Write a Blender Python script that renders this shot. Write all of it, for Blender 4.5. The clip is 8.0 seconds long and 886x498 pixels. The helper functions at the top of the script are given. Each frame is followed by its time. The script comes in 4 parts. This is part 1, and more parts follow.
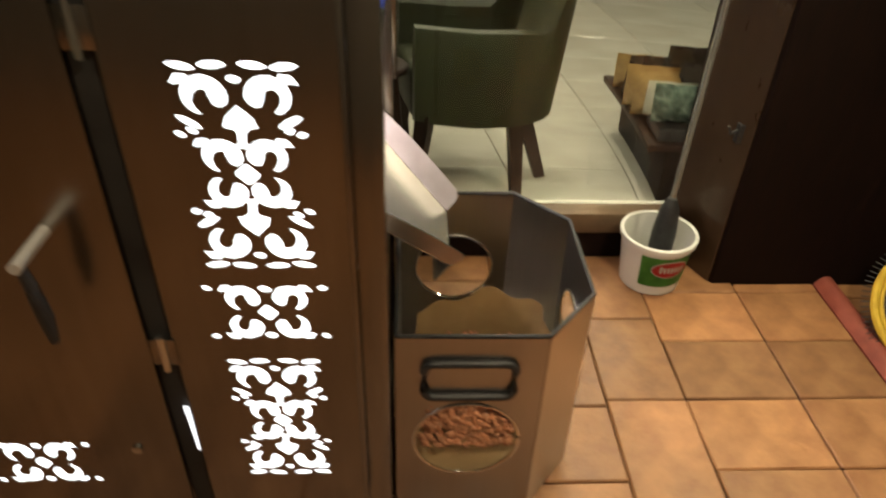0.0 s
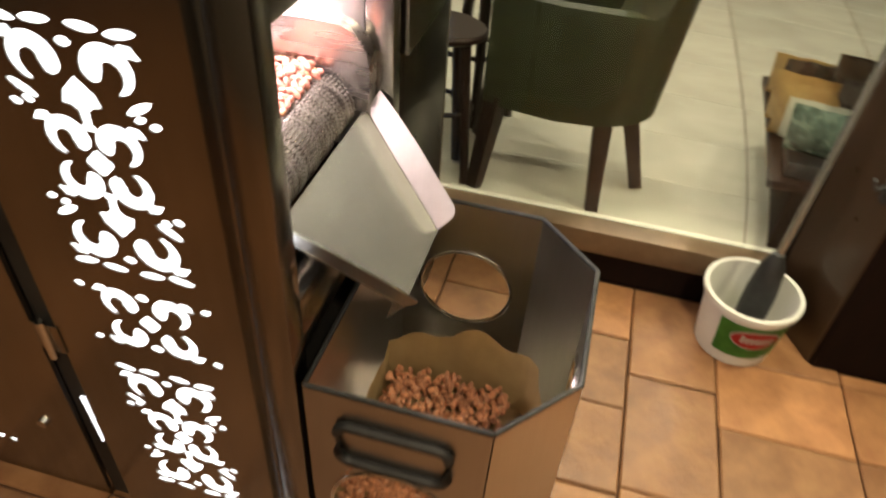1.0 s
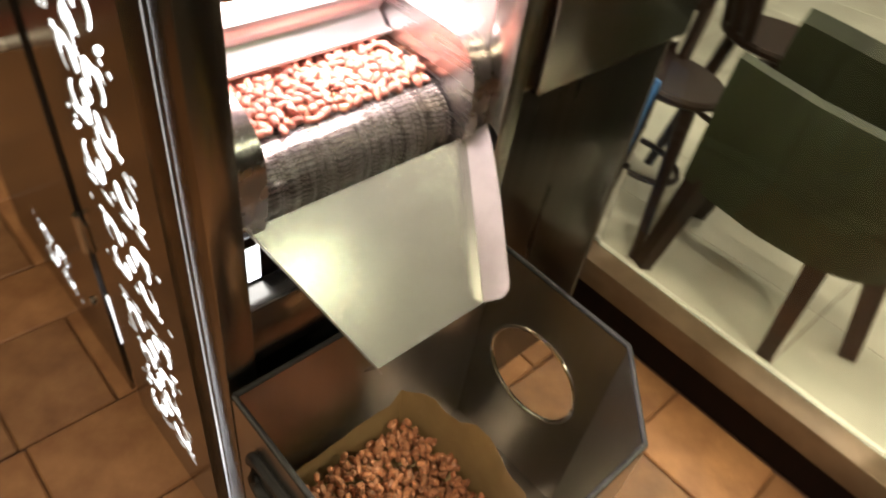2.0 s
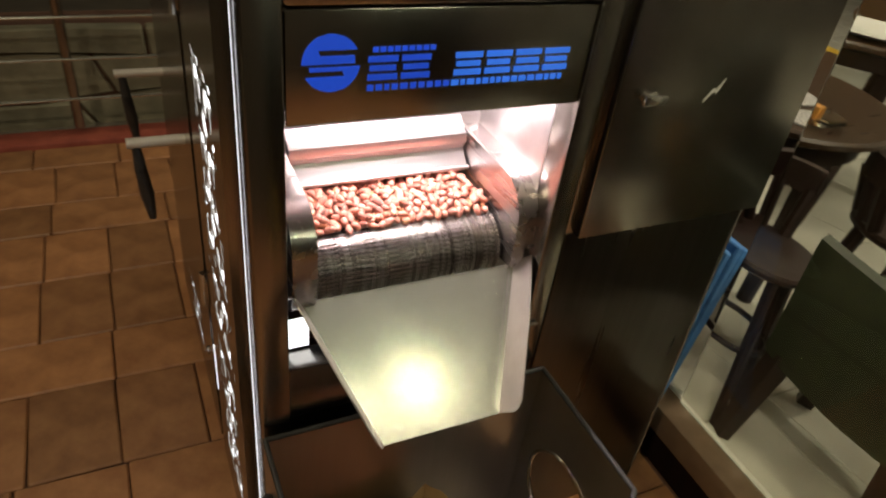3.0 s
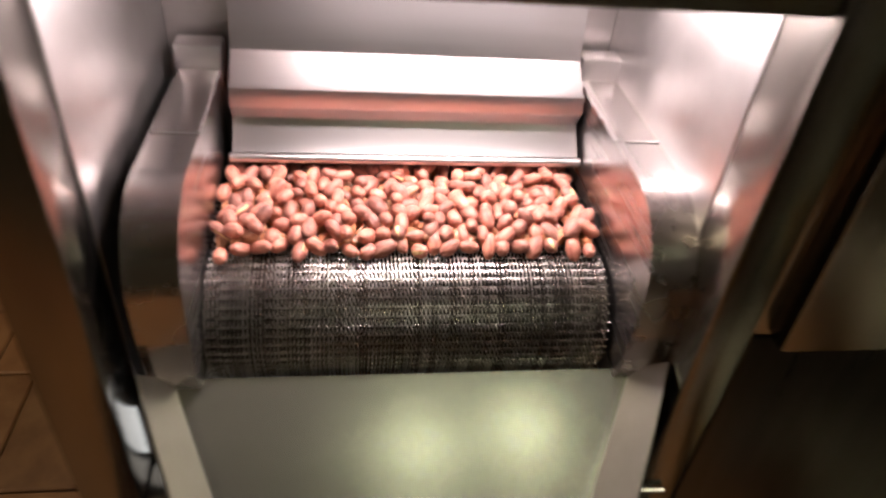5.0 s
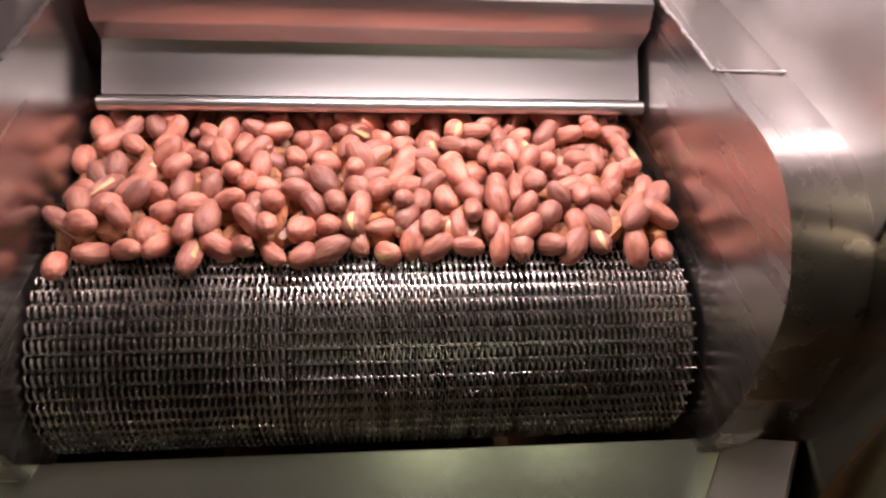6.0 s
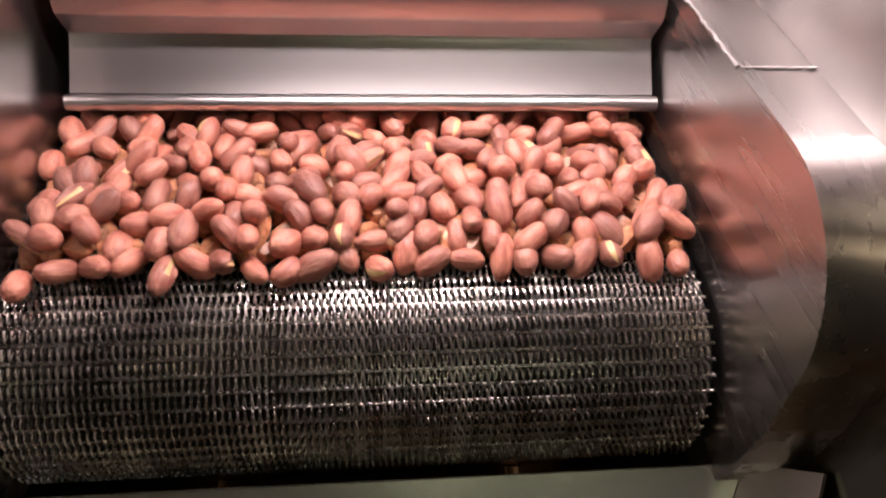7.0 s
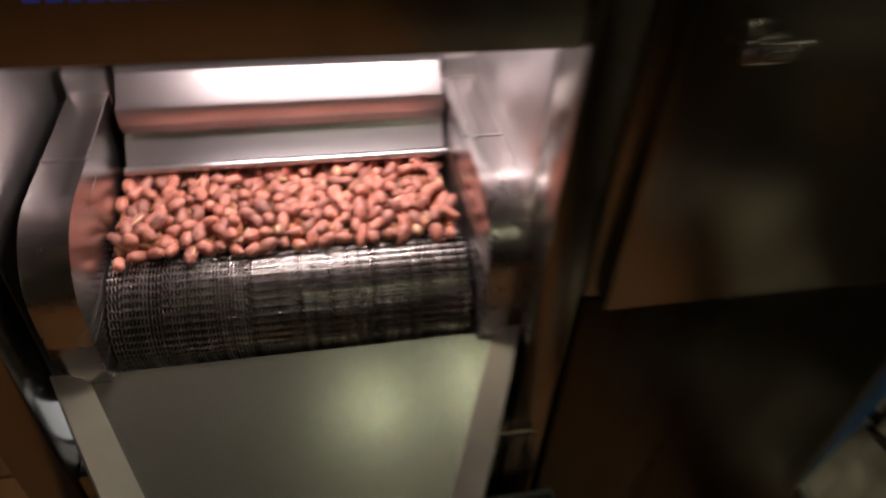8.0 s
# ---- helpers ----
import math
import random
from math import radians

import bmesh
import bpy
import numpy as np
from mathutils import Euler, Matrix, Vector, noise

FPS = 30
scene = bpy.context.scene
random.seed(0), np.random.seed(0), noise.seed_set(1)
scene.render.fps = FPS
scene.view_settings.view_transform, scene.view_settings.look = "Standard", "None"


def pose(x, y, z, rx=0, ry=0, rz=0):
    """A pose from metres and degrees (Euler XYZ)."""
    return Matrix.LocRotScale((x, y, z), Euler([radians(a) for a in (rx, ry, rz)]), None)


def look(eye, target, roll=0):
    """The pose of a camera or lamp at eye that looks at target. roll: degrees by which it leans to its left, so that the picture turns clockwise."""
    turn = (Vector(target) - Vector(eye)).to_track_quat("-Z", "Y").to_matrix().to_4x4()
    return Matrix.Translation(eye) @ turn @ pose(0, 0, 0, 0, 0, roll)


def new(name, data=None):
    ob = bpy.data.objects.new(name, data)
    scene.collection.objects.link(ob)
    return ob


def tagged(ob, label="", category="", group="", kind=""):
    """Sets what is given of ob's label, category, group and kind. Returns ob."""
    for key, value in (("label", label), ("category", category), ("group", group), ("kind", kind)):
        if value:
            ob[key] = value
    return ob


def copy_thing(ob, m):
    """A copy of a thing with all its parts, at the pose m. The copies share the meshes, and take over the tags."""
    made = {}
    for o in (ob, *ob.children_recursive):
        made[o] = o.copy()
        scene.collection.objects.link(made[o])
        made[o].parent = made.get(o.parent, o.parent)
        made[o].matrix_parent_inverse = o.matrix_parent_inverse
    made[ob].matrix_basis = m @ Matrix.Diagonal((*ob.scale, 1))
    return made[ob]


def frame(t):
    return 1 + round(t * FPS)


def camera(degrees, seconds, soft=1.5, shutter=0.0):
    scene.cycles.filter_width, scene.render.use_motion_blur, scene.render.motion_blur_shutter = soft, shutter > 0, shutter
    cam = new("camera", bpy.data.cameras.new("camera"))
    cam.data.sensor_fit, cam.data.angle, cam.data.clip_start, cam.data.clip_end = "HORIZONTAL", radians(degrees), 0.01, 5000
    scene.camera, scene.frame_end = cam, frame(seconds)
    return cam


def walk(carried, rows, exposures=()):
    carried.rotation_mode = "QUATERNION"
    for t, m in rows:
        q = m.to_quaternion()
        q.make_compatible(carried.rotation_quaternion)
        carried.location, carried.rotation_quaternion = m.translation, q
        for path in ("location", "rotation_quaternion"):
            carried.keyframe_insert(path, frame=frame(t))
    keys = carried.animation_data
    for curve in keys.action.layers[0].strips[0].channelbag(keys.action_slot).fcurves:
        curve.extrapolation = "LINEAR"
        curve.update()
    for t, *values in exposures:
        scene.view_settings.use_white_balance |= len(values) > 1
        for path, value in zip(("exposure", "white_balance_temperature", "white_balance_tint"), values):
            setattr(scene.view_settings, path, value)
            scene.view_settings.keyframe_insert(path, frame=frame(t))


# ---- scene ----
cam = camera(65.0, 8.0, soft=2.0, shutter=0.5)
PATH = [
    (0, (-0.94, -0.042, 1.405), (0.684, -0.132, 0.241), 2.0),
    (0.5, (-0.852, -0.262, 1.388), (0.68, -0.227, 0.103), 4.0),
    (1, (-0.579, -0.329, 1.354), (0.908, -0.01, 0.055), 4.4),
    (1.2, (-0.484, -0.385, 1.35), (0.961, 0.041, 0.034), 4.6),
    (2.3, (-0.169, -0.562, 1.335), (0.794, 0.568, -0.005), 10.7),
    (2.5, (-0.153, -0.612, 1.356), (0.756, 0.659, 0.107), 9.5),
    (3, (-0.128, -0.728, 1.428), (0.658, 0.702, 0.273), 8.0),
    (3.5, (0.057, -0.766, 1.451), (0.614, 0.802, 0.341), 8.3),
    (4, (0.136, -0.785, 1.47), (0.566, 0.846, 0.396), 6.2),
    (4.5, (0.174, -0.612, 1.362), (0.484, 1.026, 0.257), 4.1),
    (4.7, (0.185, -0.478, 1.27), (0.476, 1.125, 0.109), 5.2),
    (5.8, (0.25, -0.162, 1.061), (0.462, 1.345, -0.238), 5.0),
    (6, (0.253, -0.143, 1.052), (0.457, 1.332, -0.282), 4.7),
    (6.5, (0.259, -0.114, 1.041), (0.444, 1.332, -0.328), 4.4),
    (7, (0.26, -0.111, 1.046), (0.449, 1.321, -0.337), 4.2),
    (7.5, (0.259, -0.168, 1.096), (0.489, 1.273, -0.272), 4.3),
    (7.8, (0.267, -0.277, 1.17), (0.543, 1.171, -0.182), 5.6),
    (8, (0.28, -0.378, 1.245), (0.624, 1.078, -0.082), 3.9),
]
walk(cam, [(t, look(eye, target, roll)) for t, eye, target, roll in PATH],
     exposures=[(0, 0.4), (0.5, 0.42), (1.2, 0.6), (2.3, 0.42), (2.7, 0.15), (3.0, -0.1), (3.5, -0.25), (4.5, -0.35), (5.8, -1.5), (7.2, -1.55), (8, -1.75)])

# ---- world and lamps ----
world = bpy.data.worlds.new("night")
world.use_nodes = True
world.node_tree.nodes["Background"].inputs[0].default_value = (0.35, 0.30, 0.26, 1)
world.node_tree.nodes["Background"].inputs[1].default_value = 0.02
scene.world = world


def area_lamp(name, eye, target, watts, colour, sx, sy, label, shape="RECTANGLE"):
    data = bpy.data.lights.new(name, "AREA")
    data.energy, data.color, data.shape, data.size, data.size_y = watts, colour, shape, sx, sy
    ob = new(name, data)
    ob.matrix_world = look(eye, target)
    return tagged(ob, label, "lamp")


WARM = (1.0, 0.84, 0.58)
CREAM = (1.0, 0.90, 0.66)
PINK = (1.0, 0.84, 0.85)
# downlights of the terrace ceiling and of the dining room, and the lamp over the belt
TERRACE_SPOTS = [(-1.3, -0.9), (-1.1, 1.1)]
ROOM_BULBS = [(4.9, -0.9), (4.9, -1.2), (4.9, -1.5), (4.85, 0.6), (6.3, -1.05), (6.3, -1.4), (4.3, 0.72), (4.3, 0.38), (4.9, 1.03), (3.9, -0.3), (3.9, 1.3)]
ROOM_BULBS += [(5.3 + 0.42 * i, -1.62 - 0.14 * j) for i in range(6) for j in range(5)]
PENDANTS = [(0.70, -1.16, 1.58), (0.40, -1.23, 1.58)]
ROOM_SPOTS = [(1.7, -0.4), (1.7, 0.8), (2.8, -1.6), (2.8, -0.4), (2.8, 0.8), (2.8, 2.0), (1.7, 2.0)]
CEIL = 2.75
for x, y in TERRACE_SPOTS:
    area_lamp("downlight_beam", (x, y, CEIL - 0.03), (x, y, 0), 32.5 if y < 0 else 8.5, WARM, 0.12, 0.12, "warm light of a ceiling downlight", "DISK")
for x, y in ROOM_SPOTS:
    area_lamp("downlight_beam", (x, y, CEIL - 0.03), (x, y, 0), 5.2 if x < 2 else 12.5, CREAM, 0.10, 0.10, "cream light of a dining room downlight", "DISK")
for x, y, z in PENDANTS:
    beam = area_lamp("pendant_light", (x, y, z - 0.06), (x - 0.15, y + 0.30, 0.2), 1.5, (1.0, 0.90, 0.58), 0.08, 0.08, "warm light of a hanging lamp", "DISK")
    beam.data.spread = radians(84)
area_lamp("belt_lamp_light", (0.295, 0.195, 1.046), (0.295, 0.155, 0.8), 5.0, PINK, 0.25, 0.02, "pinkish white light over the belt")


# ---- materials ----
def ramp(nt, fac, stops):
    r = nt.nodes.new("ShaderNodeValToRGB")
    while len(r.color_ramp.elements) < len(stops):
        r.color_ramp.elements.new(0.5)
    for e, (p, c) in zip(r.color_ramp.elements, stops):
        e.position, e.color = p, (*c, 1)
    nt.links.new(fac, r.inputs[0])
    return r.outputs[0]


def noise_tex(nt, scale, detail=4, stretch=(1, 1, 1), rough=0.55):
    co = nt.nodes.new("ShaderNodeTexCoord")
    mp = nt.nodes.new("ShaderNodeMapping")
    mp.inputs["Scale"].default_value = stretch
    tx = nt.nodes.new("ShaderNodeTexNoise")
    tx.inputs["Scale"].default_value, tx.inputs["Detail"].default_value, tx.inputs["Roughness"].default_value = scale, detail, rough
    nt.links.new(co.outputs["Object"], mp.inputs[0])
    nt.links.new(mp.outputs[0], tx.inputs["Vector"])
    return tx.outputs["Fac"]


def math_node(nt, op, a, b):
    m = nt.nodes.new("ShaderNodeMath")
    m.operation = op
    for i, v in enumerate((a, b)):
        if isinstance(v, (int, float)):
            m.inputs[i].default_value = v
        else:
            nt.links.new(v, m.inputs[i])
    return m.outputs[0]


def mix_colour(nt, fac, a, b, mode="MULTIPLY"):
    m = nt.nodes.new("ShaderNodeMixRGB")
    m.blend_type = mode
    for i, v in zip((0, 1, 2), (fac, a, b)):
        if isinstance(v, (int, float)):
            m.inputs[i].default_value = v
        elif isinstance(v, tuple):
            m.inputs[i].default_value = (*v, 1)
        else:
            nt.links.new(v, m.inputs[i])
    return m.outputs[0]


def mat(name, dark, light, rough=(0.4, 0.6), metal=0.0, scale=12, stretch=(1, 1, 1), bump=0.15, bump_scale=80, vary=0.0, big=1.5, coat=0.0, bump_stretch=(1, 1, 1), dist=0.002, island=False):
    """Colour from dark to light by noise, stains at a larger size, gloss that varies, fine relief; vary: by piece."""
    m = bpy.data.materials.new(name)
    m.use_nodes = True
    nt = m.node_tree
    p = nt.nodes["Principled BSDF"]
    n1 = noise_tex(nt, scale, 6, stretch)
    n2 = noise_tex(nt, big, 3)
    col = ramp(nt, n1, [(0.3, dark), (0.7, light)])
    col = mix_colour(nt, 0.5, col, ramp(nt, n2, [(0.35, (0.72, 0.72, 0.72)), (0.65, (1.0, 1.0, 1.0))]))
    if vary:
        info = nt.nodes.new("ShaderNodeObjectInfo")
        v = ramp(nt, nt.nodes.new("ShaderNodeNewGeometry").outputs["Random Per Island"] if island else info.outputs["Random"], [(0.0, (1 - vary,) * 3), (1.0, (1 + vary * 0.3, 1 + vary * 0.15, 1))])
        col = mix_colour(nt, 1.0, col, v)
    nt.links.new(col, p.inputs["Base Color"])
    mr = nt.nodes.new("ShaderNodeMapRange")
    mr.inputs[3].default_value, mr.inputs[4].default_value = rough
    nt.links.new(math_node(nt, "MULTIPLY", math_node(nt, "ADD", n1, n2), 0.5), mr.inputs[0])
    mr.inputs[1].default_value, mr.inputs[2].default_value = 0.3, 0.7
    nt.links.new(mr.outputs[0], p.inputs["Roughness"])
    p.inputs["Metallic"].default_value = metal
    p.inputs["Coat Weight"].default_value = coat
    if bump:
        b = nt.nodes.new("ShaderNodeBump")
        b.inputs["Strength"].default_value, b.inputs["Distance"].default_value = bump, dist
        nt.links.new(noise_tex(nt, bump_scale, 5, bump_stretch), b.inputs["Height"])
        nt.links.new(b.outputs[0], p.inputs["Normal"])
    return m


def glow(name, colour, strength):
    m = bpy.data.materials.new(name)
    m.use_nodes = True
    nt = m.node_tree
    p = nt.nodes["Principled BSDF"]
    p.inputs["Base Color"].default_value = (*colour, 1)
    n = noise_tex(nt, 9, 2)
    e = ramp(nt, n, [(0.3, tuple(c * 0.8 for c in colour)), (0.6, colour)])
    nt.links.new(e, p.inputs["Emission Color"])
    p.inputs["Emission Strength"].default_value = strength
    return m


def clear_glass(name, colour, rough=0.02):
    m = bpy.data.materials.new(name)
    m.use_nodes = True
    p = m.node_tree.nodes["Principled BSDF"]
    p.inputs["Base Color"].default_value = (*colour, 1)
    p.inputs["Transmission Weight"].default_value, p.inputs["Roughness"].default_value, p.inputs["IOR"].default_value = 1.0, rough, 1.45
    return m


STEEL = mat("brushed_steel", (0.33, 0.305, 0.275), (0.37, 0.345, 0.315), (0.20, 0.25), 1.0, 40, (1, 1, 0.06), 0.07, 160, bump_stretch=(1, 1, 0.03), dist=0.0004)
# darkened copy of the steel: dim reflections of the cabinet's lower body put into colour
DIMMED_STEEL = mat("dimmed_steel", (0.095, 0.084, 0.073), (0.12, 0.108, 0.093), (0.26, 0.32), 1.0, 40, (1, 1, 0.06), 0.02, 160, bump_stretch=(1, 1, 0.03), dist=0.0004)
BIN_STEEL = mat("bin_steel", (0.48, 0.45, 0.42), (0.51, 0.48, 0.45), (0.28, 0.32), 1.0, 60, (1, 1, 0.06), 0.02, 200, bump_stretch=(1, 1, 0.03), dist=0.0004)
STEEL_IN = mat("bright_steel", (0.62, 0.59, 0.58), (0.70, 0.67, 0.66), (0.31, 0.40), 1.0, 30, (0.06, 1, 1), 0.015, 160, bump_stretch=(0.03, 1, 1), dist=0.0003)
STEEL_SATIN = mat("satin_steel", (0.56, 0.56, 0.51), (0.60, 0.60, 0.55), (0.225, 0.255), 0.86, 60, (0.3, 1, 1), 0.01, 120, big=5, dist=0.0003)
CHEEK_STEEL = mat("polished_cheek_steel", (0.56, 0.52, 0.51), (0.66, 0.62, 0.60), (0.25, 0.31), 1.0, 34, (1, 0.06, 1), 0.010, 150, bump_stretch=(1, 0.04, 1), dist=0.0003)
PALE_METAL = mat("cast_aluminium", (0.66, 0.64, 0.60), (0.76, 0.74, 0.70), (0.3, 0.45), 0.5, 40, bump=0.1, bump_scale=120, dist=0.0005)
WIRE = mat("belt_wire", (0.46, 0.42, 0.39), (0.64, 0.60, 0.565), (0.22, 0.34), 1.0, 90, (1, 1, 1), 0.1, 200, dist=0.0003)
CHROME = mat("chrome", (0.75, 0.75, 0.74), (0.85, 0.85, 0.84), (0.08, 0.16), 1.0, 30, bump=0)
BLACK = mat("black_rubber", (0.012, 0.012, 0.013), (0.03, 0.03, 0.03), (0.4, 0.6), 0, 40, bump=0.2, bump_scale=200)
# near-black that paints shade in gaps and recesses; also colours roller and basket bowl
CAVITY = mat("shade_dark_inside", (0.02, 0.018, 0.016), (0.04, 0.036, 0.032), (0.5, 0.7), 0.4, 10)
TERRA = mat("terracotta", (0.25, 0.112, 0.050), (0.42, 0.212, 0.093), (0.36, 0.60), 0, 13, bump=0.5, bump_scale=38, vary=0.34, big=4, dist=0.003)
GROUT = mat("dark_grout", (0.09, 0.045, 0.028), (0.14, 0.07, 0.045), (0.8, 0.95), 0, 60, bump=0.5)
REDPAINT = mat("red_painted_kerb", (0.22, 0.05, 0.035), (0.34, 0.085, 0.055), (0.45, 0.6), 0, 20, bump=0.35, bump_scale=50)
PORCELAIN = mat("polished_porcelain", (0.60, 0.58, 0.50), (0.70, 0.68, 0.60), (0.006, 0.016), 0, 6, bump=0, vary=0.05, coat=0.7)
PORCELAIN.node_tree.nodes["Principled BSDF"].inputs["Coat Roughness"].default_value = 0.0
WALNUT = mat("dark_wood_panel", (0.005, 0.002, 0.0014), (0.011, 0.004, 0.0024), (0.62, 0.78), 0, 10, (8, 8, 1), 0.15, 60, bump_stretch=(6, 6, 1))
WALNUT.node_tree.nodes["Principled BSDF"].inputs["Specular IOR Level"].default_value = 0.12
WOOD = mat("dark_stained_wood", (0.011, 0.005, 0.0035), (0.026, 0.011, 0.007), (0.42, 0.55), 0, 16, (6, 6, 1), 0.12, 60)
WOOD.node_tree.nodes["Principled BSDF"].inputs["Specular IOR Level"].default_value = 0.2
TABLEWOOD = mat("table_wood", (0.030, 0.015, 0.007), (0.058, 0.029, 0.013), (0.25, 0.38), 0, 9, (1, 10, 1), 0.08, 60)
# lighter, glossier brown: room light on the wall's side face put into colour
LIT_FACE = mat("lit_wood_face", (0.040, 0.023, 0.012), (0.048, 0.028, 0.015), (0.24, 0.34), 0, 9, (3, 3, 1), 0.03, 50, coat=0.2)
BRONZE = mat("brown_painted_trim", (0.13, 0.085, 0.05), (0.19, 0.125, 0.075), (0.25, 0.4), 0.3, 12, bump=0.05)
GREEN = mat("olive_leather", (0.012, 0.0145, 0.005), (0.022, 0.026, 0.009), (0.40, 0.52), 0, 30, bump=0.25, bump_scale=140)
GREEN.node_tree.nodes["Principled BSDF"].inputs["Specular IOR Level"].default_value = 0.3
YELLOW = mat("mustard_velvet", (0.52, 0.33, 0.02), (0.68, 0.46, 0.04), (0.6, 0.8), 0, 30, bump=0.2, bump_scale=200)
PLASTIC = mat("white_plastic", (0.66, 0.65, 0.60), (0.76, 0.75, 0.70), (0.3, 0.42), 0, 8, bump=0.03)
PRINT_GREEN = mat("green_print", (0.05, 0.22, 0.03), (0.10, 0.34, 0.05), (0.3, 0.4), 0, 25, bump=0)
PRINT_RED = mat("red_print", (0.55, 0.03, 0.03), (0.65, 0.05, 0.04), (0.3, 0.4), 0, 10, bump=0)
BLUE = mat("blue_foam", (0.035, 0.15, 0.42), (0.07, 0.23, 0.56), (0.5, 0.65), 0, 30, bump=0.25, bump_scale=60)
NUT = mat("peanut_skin", (0.33, 0.090, 0.066), (0.66, 0.300, 0.225), (0.36, 0.55), 0, 210, (1, 1, 0.35), 0.9, 520, vary=0.48, big=110, bump_stretch=(1, 1, 0.3), dist=0.0010)
NUT_LOOSE = mat("loose_peanut_skin", (0.36, 0.12, 0.06), (0.70, 0.36, 0.20), (0.34, 0.5), 0, 420, vary=0.45, big=110, bump=0.4, bump_scale=500, dist=0.0008, island=True)
NUT_PALE = mat("peanut_flesh", (0.58, 0.37, 0.17), (0.74, 0.52, 0.27), (0.4, 0.55), 0, 200, bump=0.2, bump_scale=500, dist=0.0004)
CARD = mat("brown_paper", (0.38, 0.26, 0.12), (0.50, 0.36, 0.18), (0.6, 0.75), 0, 12, bump=0.25, bump_scale=40)
STONE = mat("grey_stone", (0.15, 0.14, 0.095), (0.26, 0.24, 0.165), (0.7, 0.9), 0, 9, bump=0.5, bump_scale=30, vary=0.2, dist=0.006)
PLASTER = mat("dark_plaster", (0.10, 0.085, 0.065), (0.14, 0.12, 0.09), (0.7, 0.85), 0, 8, bump=0.2)
CEILING = mat("cream_ceiling", (0.50, 0.45, 0.36), (0.56, 0.51, 0.42), (0.7, 0.85), 0, 6, bump=0.1)
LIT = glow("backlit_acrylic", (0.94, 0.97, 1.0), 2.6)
LED = glow("led_strip", (0.93, 0.95, 1.0), 1.6)
BULB = glow("lamp_bulb", (0.96, 1.0, 0.66), 42.0)
LAMPDISC = glow("lamp_disc", (1.0, 0.9, 0.66), 70.0)
TUBE = glow("lamp_tube", (1.0, 0.88, 0.87), 14.0)
BLUEGLOW = glow("blue_backlight", (0.012, 0.075, 0.70), 0.48)
BLUEGLOW2 = glow("pale_blue_backlight", (0.03, 0.17, 0.85), 0.62)
GLASS = clear_glass("window_glass", (0.95, 0.98, 0.94), 0.0)
ACRYLIC = clear_glass("clear_acrylic", (0.96, 0.94, 0.88), 0.04)
PLATEWHITE = mat("white_ceramic", (0.7, 0.69, 0.66), (0.8, 0.79, 0.76), (0.15, 0.25), 0, 6, bump=0)
PATTERN = mat("patterned_ceramic", (0.12, 0.11, 0.10), (0.75, 0.73, 0.70), (0.3, 0.4), 0, 160, bump=0)


# ---- mesh helpers ----
def base_of(ob):
    while ob.parent:
        ob = ob.parent
    return ob.matrix_basis.translation


def thing(name, base, label, category, group="", kind=""):
    ob = new(name)
    ob.empty_display_size = 0.05
    ob.location = base
    return tagged(ob, label, category, group, kind)


def finish(bm, material, smooth):
    bmesh.ops.recalc_face_normals(bm, faces=bm.faces)
    me = bpy.data.meshes.new("mesh")
    bm.to_mesh(me)
    bm.free()
    for m in (material if isinstance(material, (list, tuple)) else [material]):
        me.materials.append(m)
    if smooth:
        for p in me.polygons:
            p.use_smooth = True
        me.set_sharp_from_angle(angle=radians(35))
    return me


def part(name, bm, material, parent=None, label="", smooth=True):
    """One mesh object, built in world metres, under its thing or part (or at top level)."""
    if parent is not None:
        b = base_of(parent)
        bm.transform(Matrix.Translation(-b))
    me = finish(bm, material, smooth)
    me.name = name
    ob = new(name, me)
    ob.parent = parent
    return tagged(ob, label)


def box(x0, x1, y0, y1, z0, z1, bevel=0.0, bm=None, seg=2):
    out = bm or bmesh.new()
    b = bmesh.new() if bm else out
    bmesh.ops.create_cube(b, size=1, matrix=Matrix.LocRotScale(((x0 + x1) / 2, (y0 + y1) / 2, (z0 + z1) / 2), None, (abs(x1 - x0), abs(y1 - y0), abs(z1 - z0))))
    if bevel:
        bmesh.ops.bevel(b, geom=b.edges[:], offset=bevel, segments=seg, affect="EDGES", profile=0.5)
    if bm:
        merge(out, b)
    return out


def merge(a, b):
    tmp = bpy.data.meshes.new("tmp")
    b.to_mesh(tmp)
    b.free()
    a.from_mesh(tmp)
    bpy.data.meshes.remove(tmp)
    return a


def prism(points, axis, a, b, bevel=0.0):
    """A profile drawn in the two other axes, drawn out along axis from a to b."""
    bm = bmesh.new()

    def place(p, v):
        return {"x": (v, p[0], p[1]), "y": (p[0], v, p[1]), "z": (p[0], p[1], v)}[axis]
    lo = [bm.verts.new(place(p, a)) for p in points]
    hi = [bm.verts.new(place(p, b)) for p in points]
    n = len(points)
    bm.faces.new(lo)
    bm.faces.new(hi[::-1])
    for i in range(n):
        bm.faces.new((lo[i], lo[(i + 1) % n], hi[(i + 1) % n], hi[i]))
    if bevel:
        bmesh.ops.bevel(bm, geom=bm.edges[:], offset=bevel, segments=1, affect="EDGES")
    return bm


def sheet(points, axis, a, b, thick):
    """A bent plate: an open line of points with a thickness, drawn out along axis."""
    pts = [Vector(p) for p in points]
    off = []
    for i, p in enumerate(pts):
        d = (pts[min(i + 1, len(pts) - 1)] - pts[max(i - 1, 0)]).normalized()
        off.append(p + Vector((-d.y, d.x)) * thick)
    return prism([tuple(p) for p in pts] + [tuple(p) for p in reversed(off)], axis, a, b)


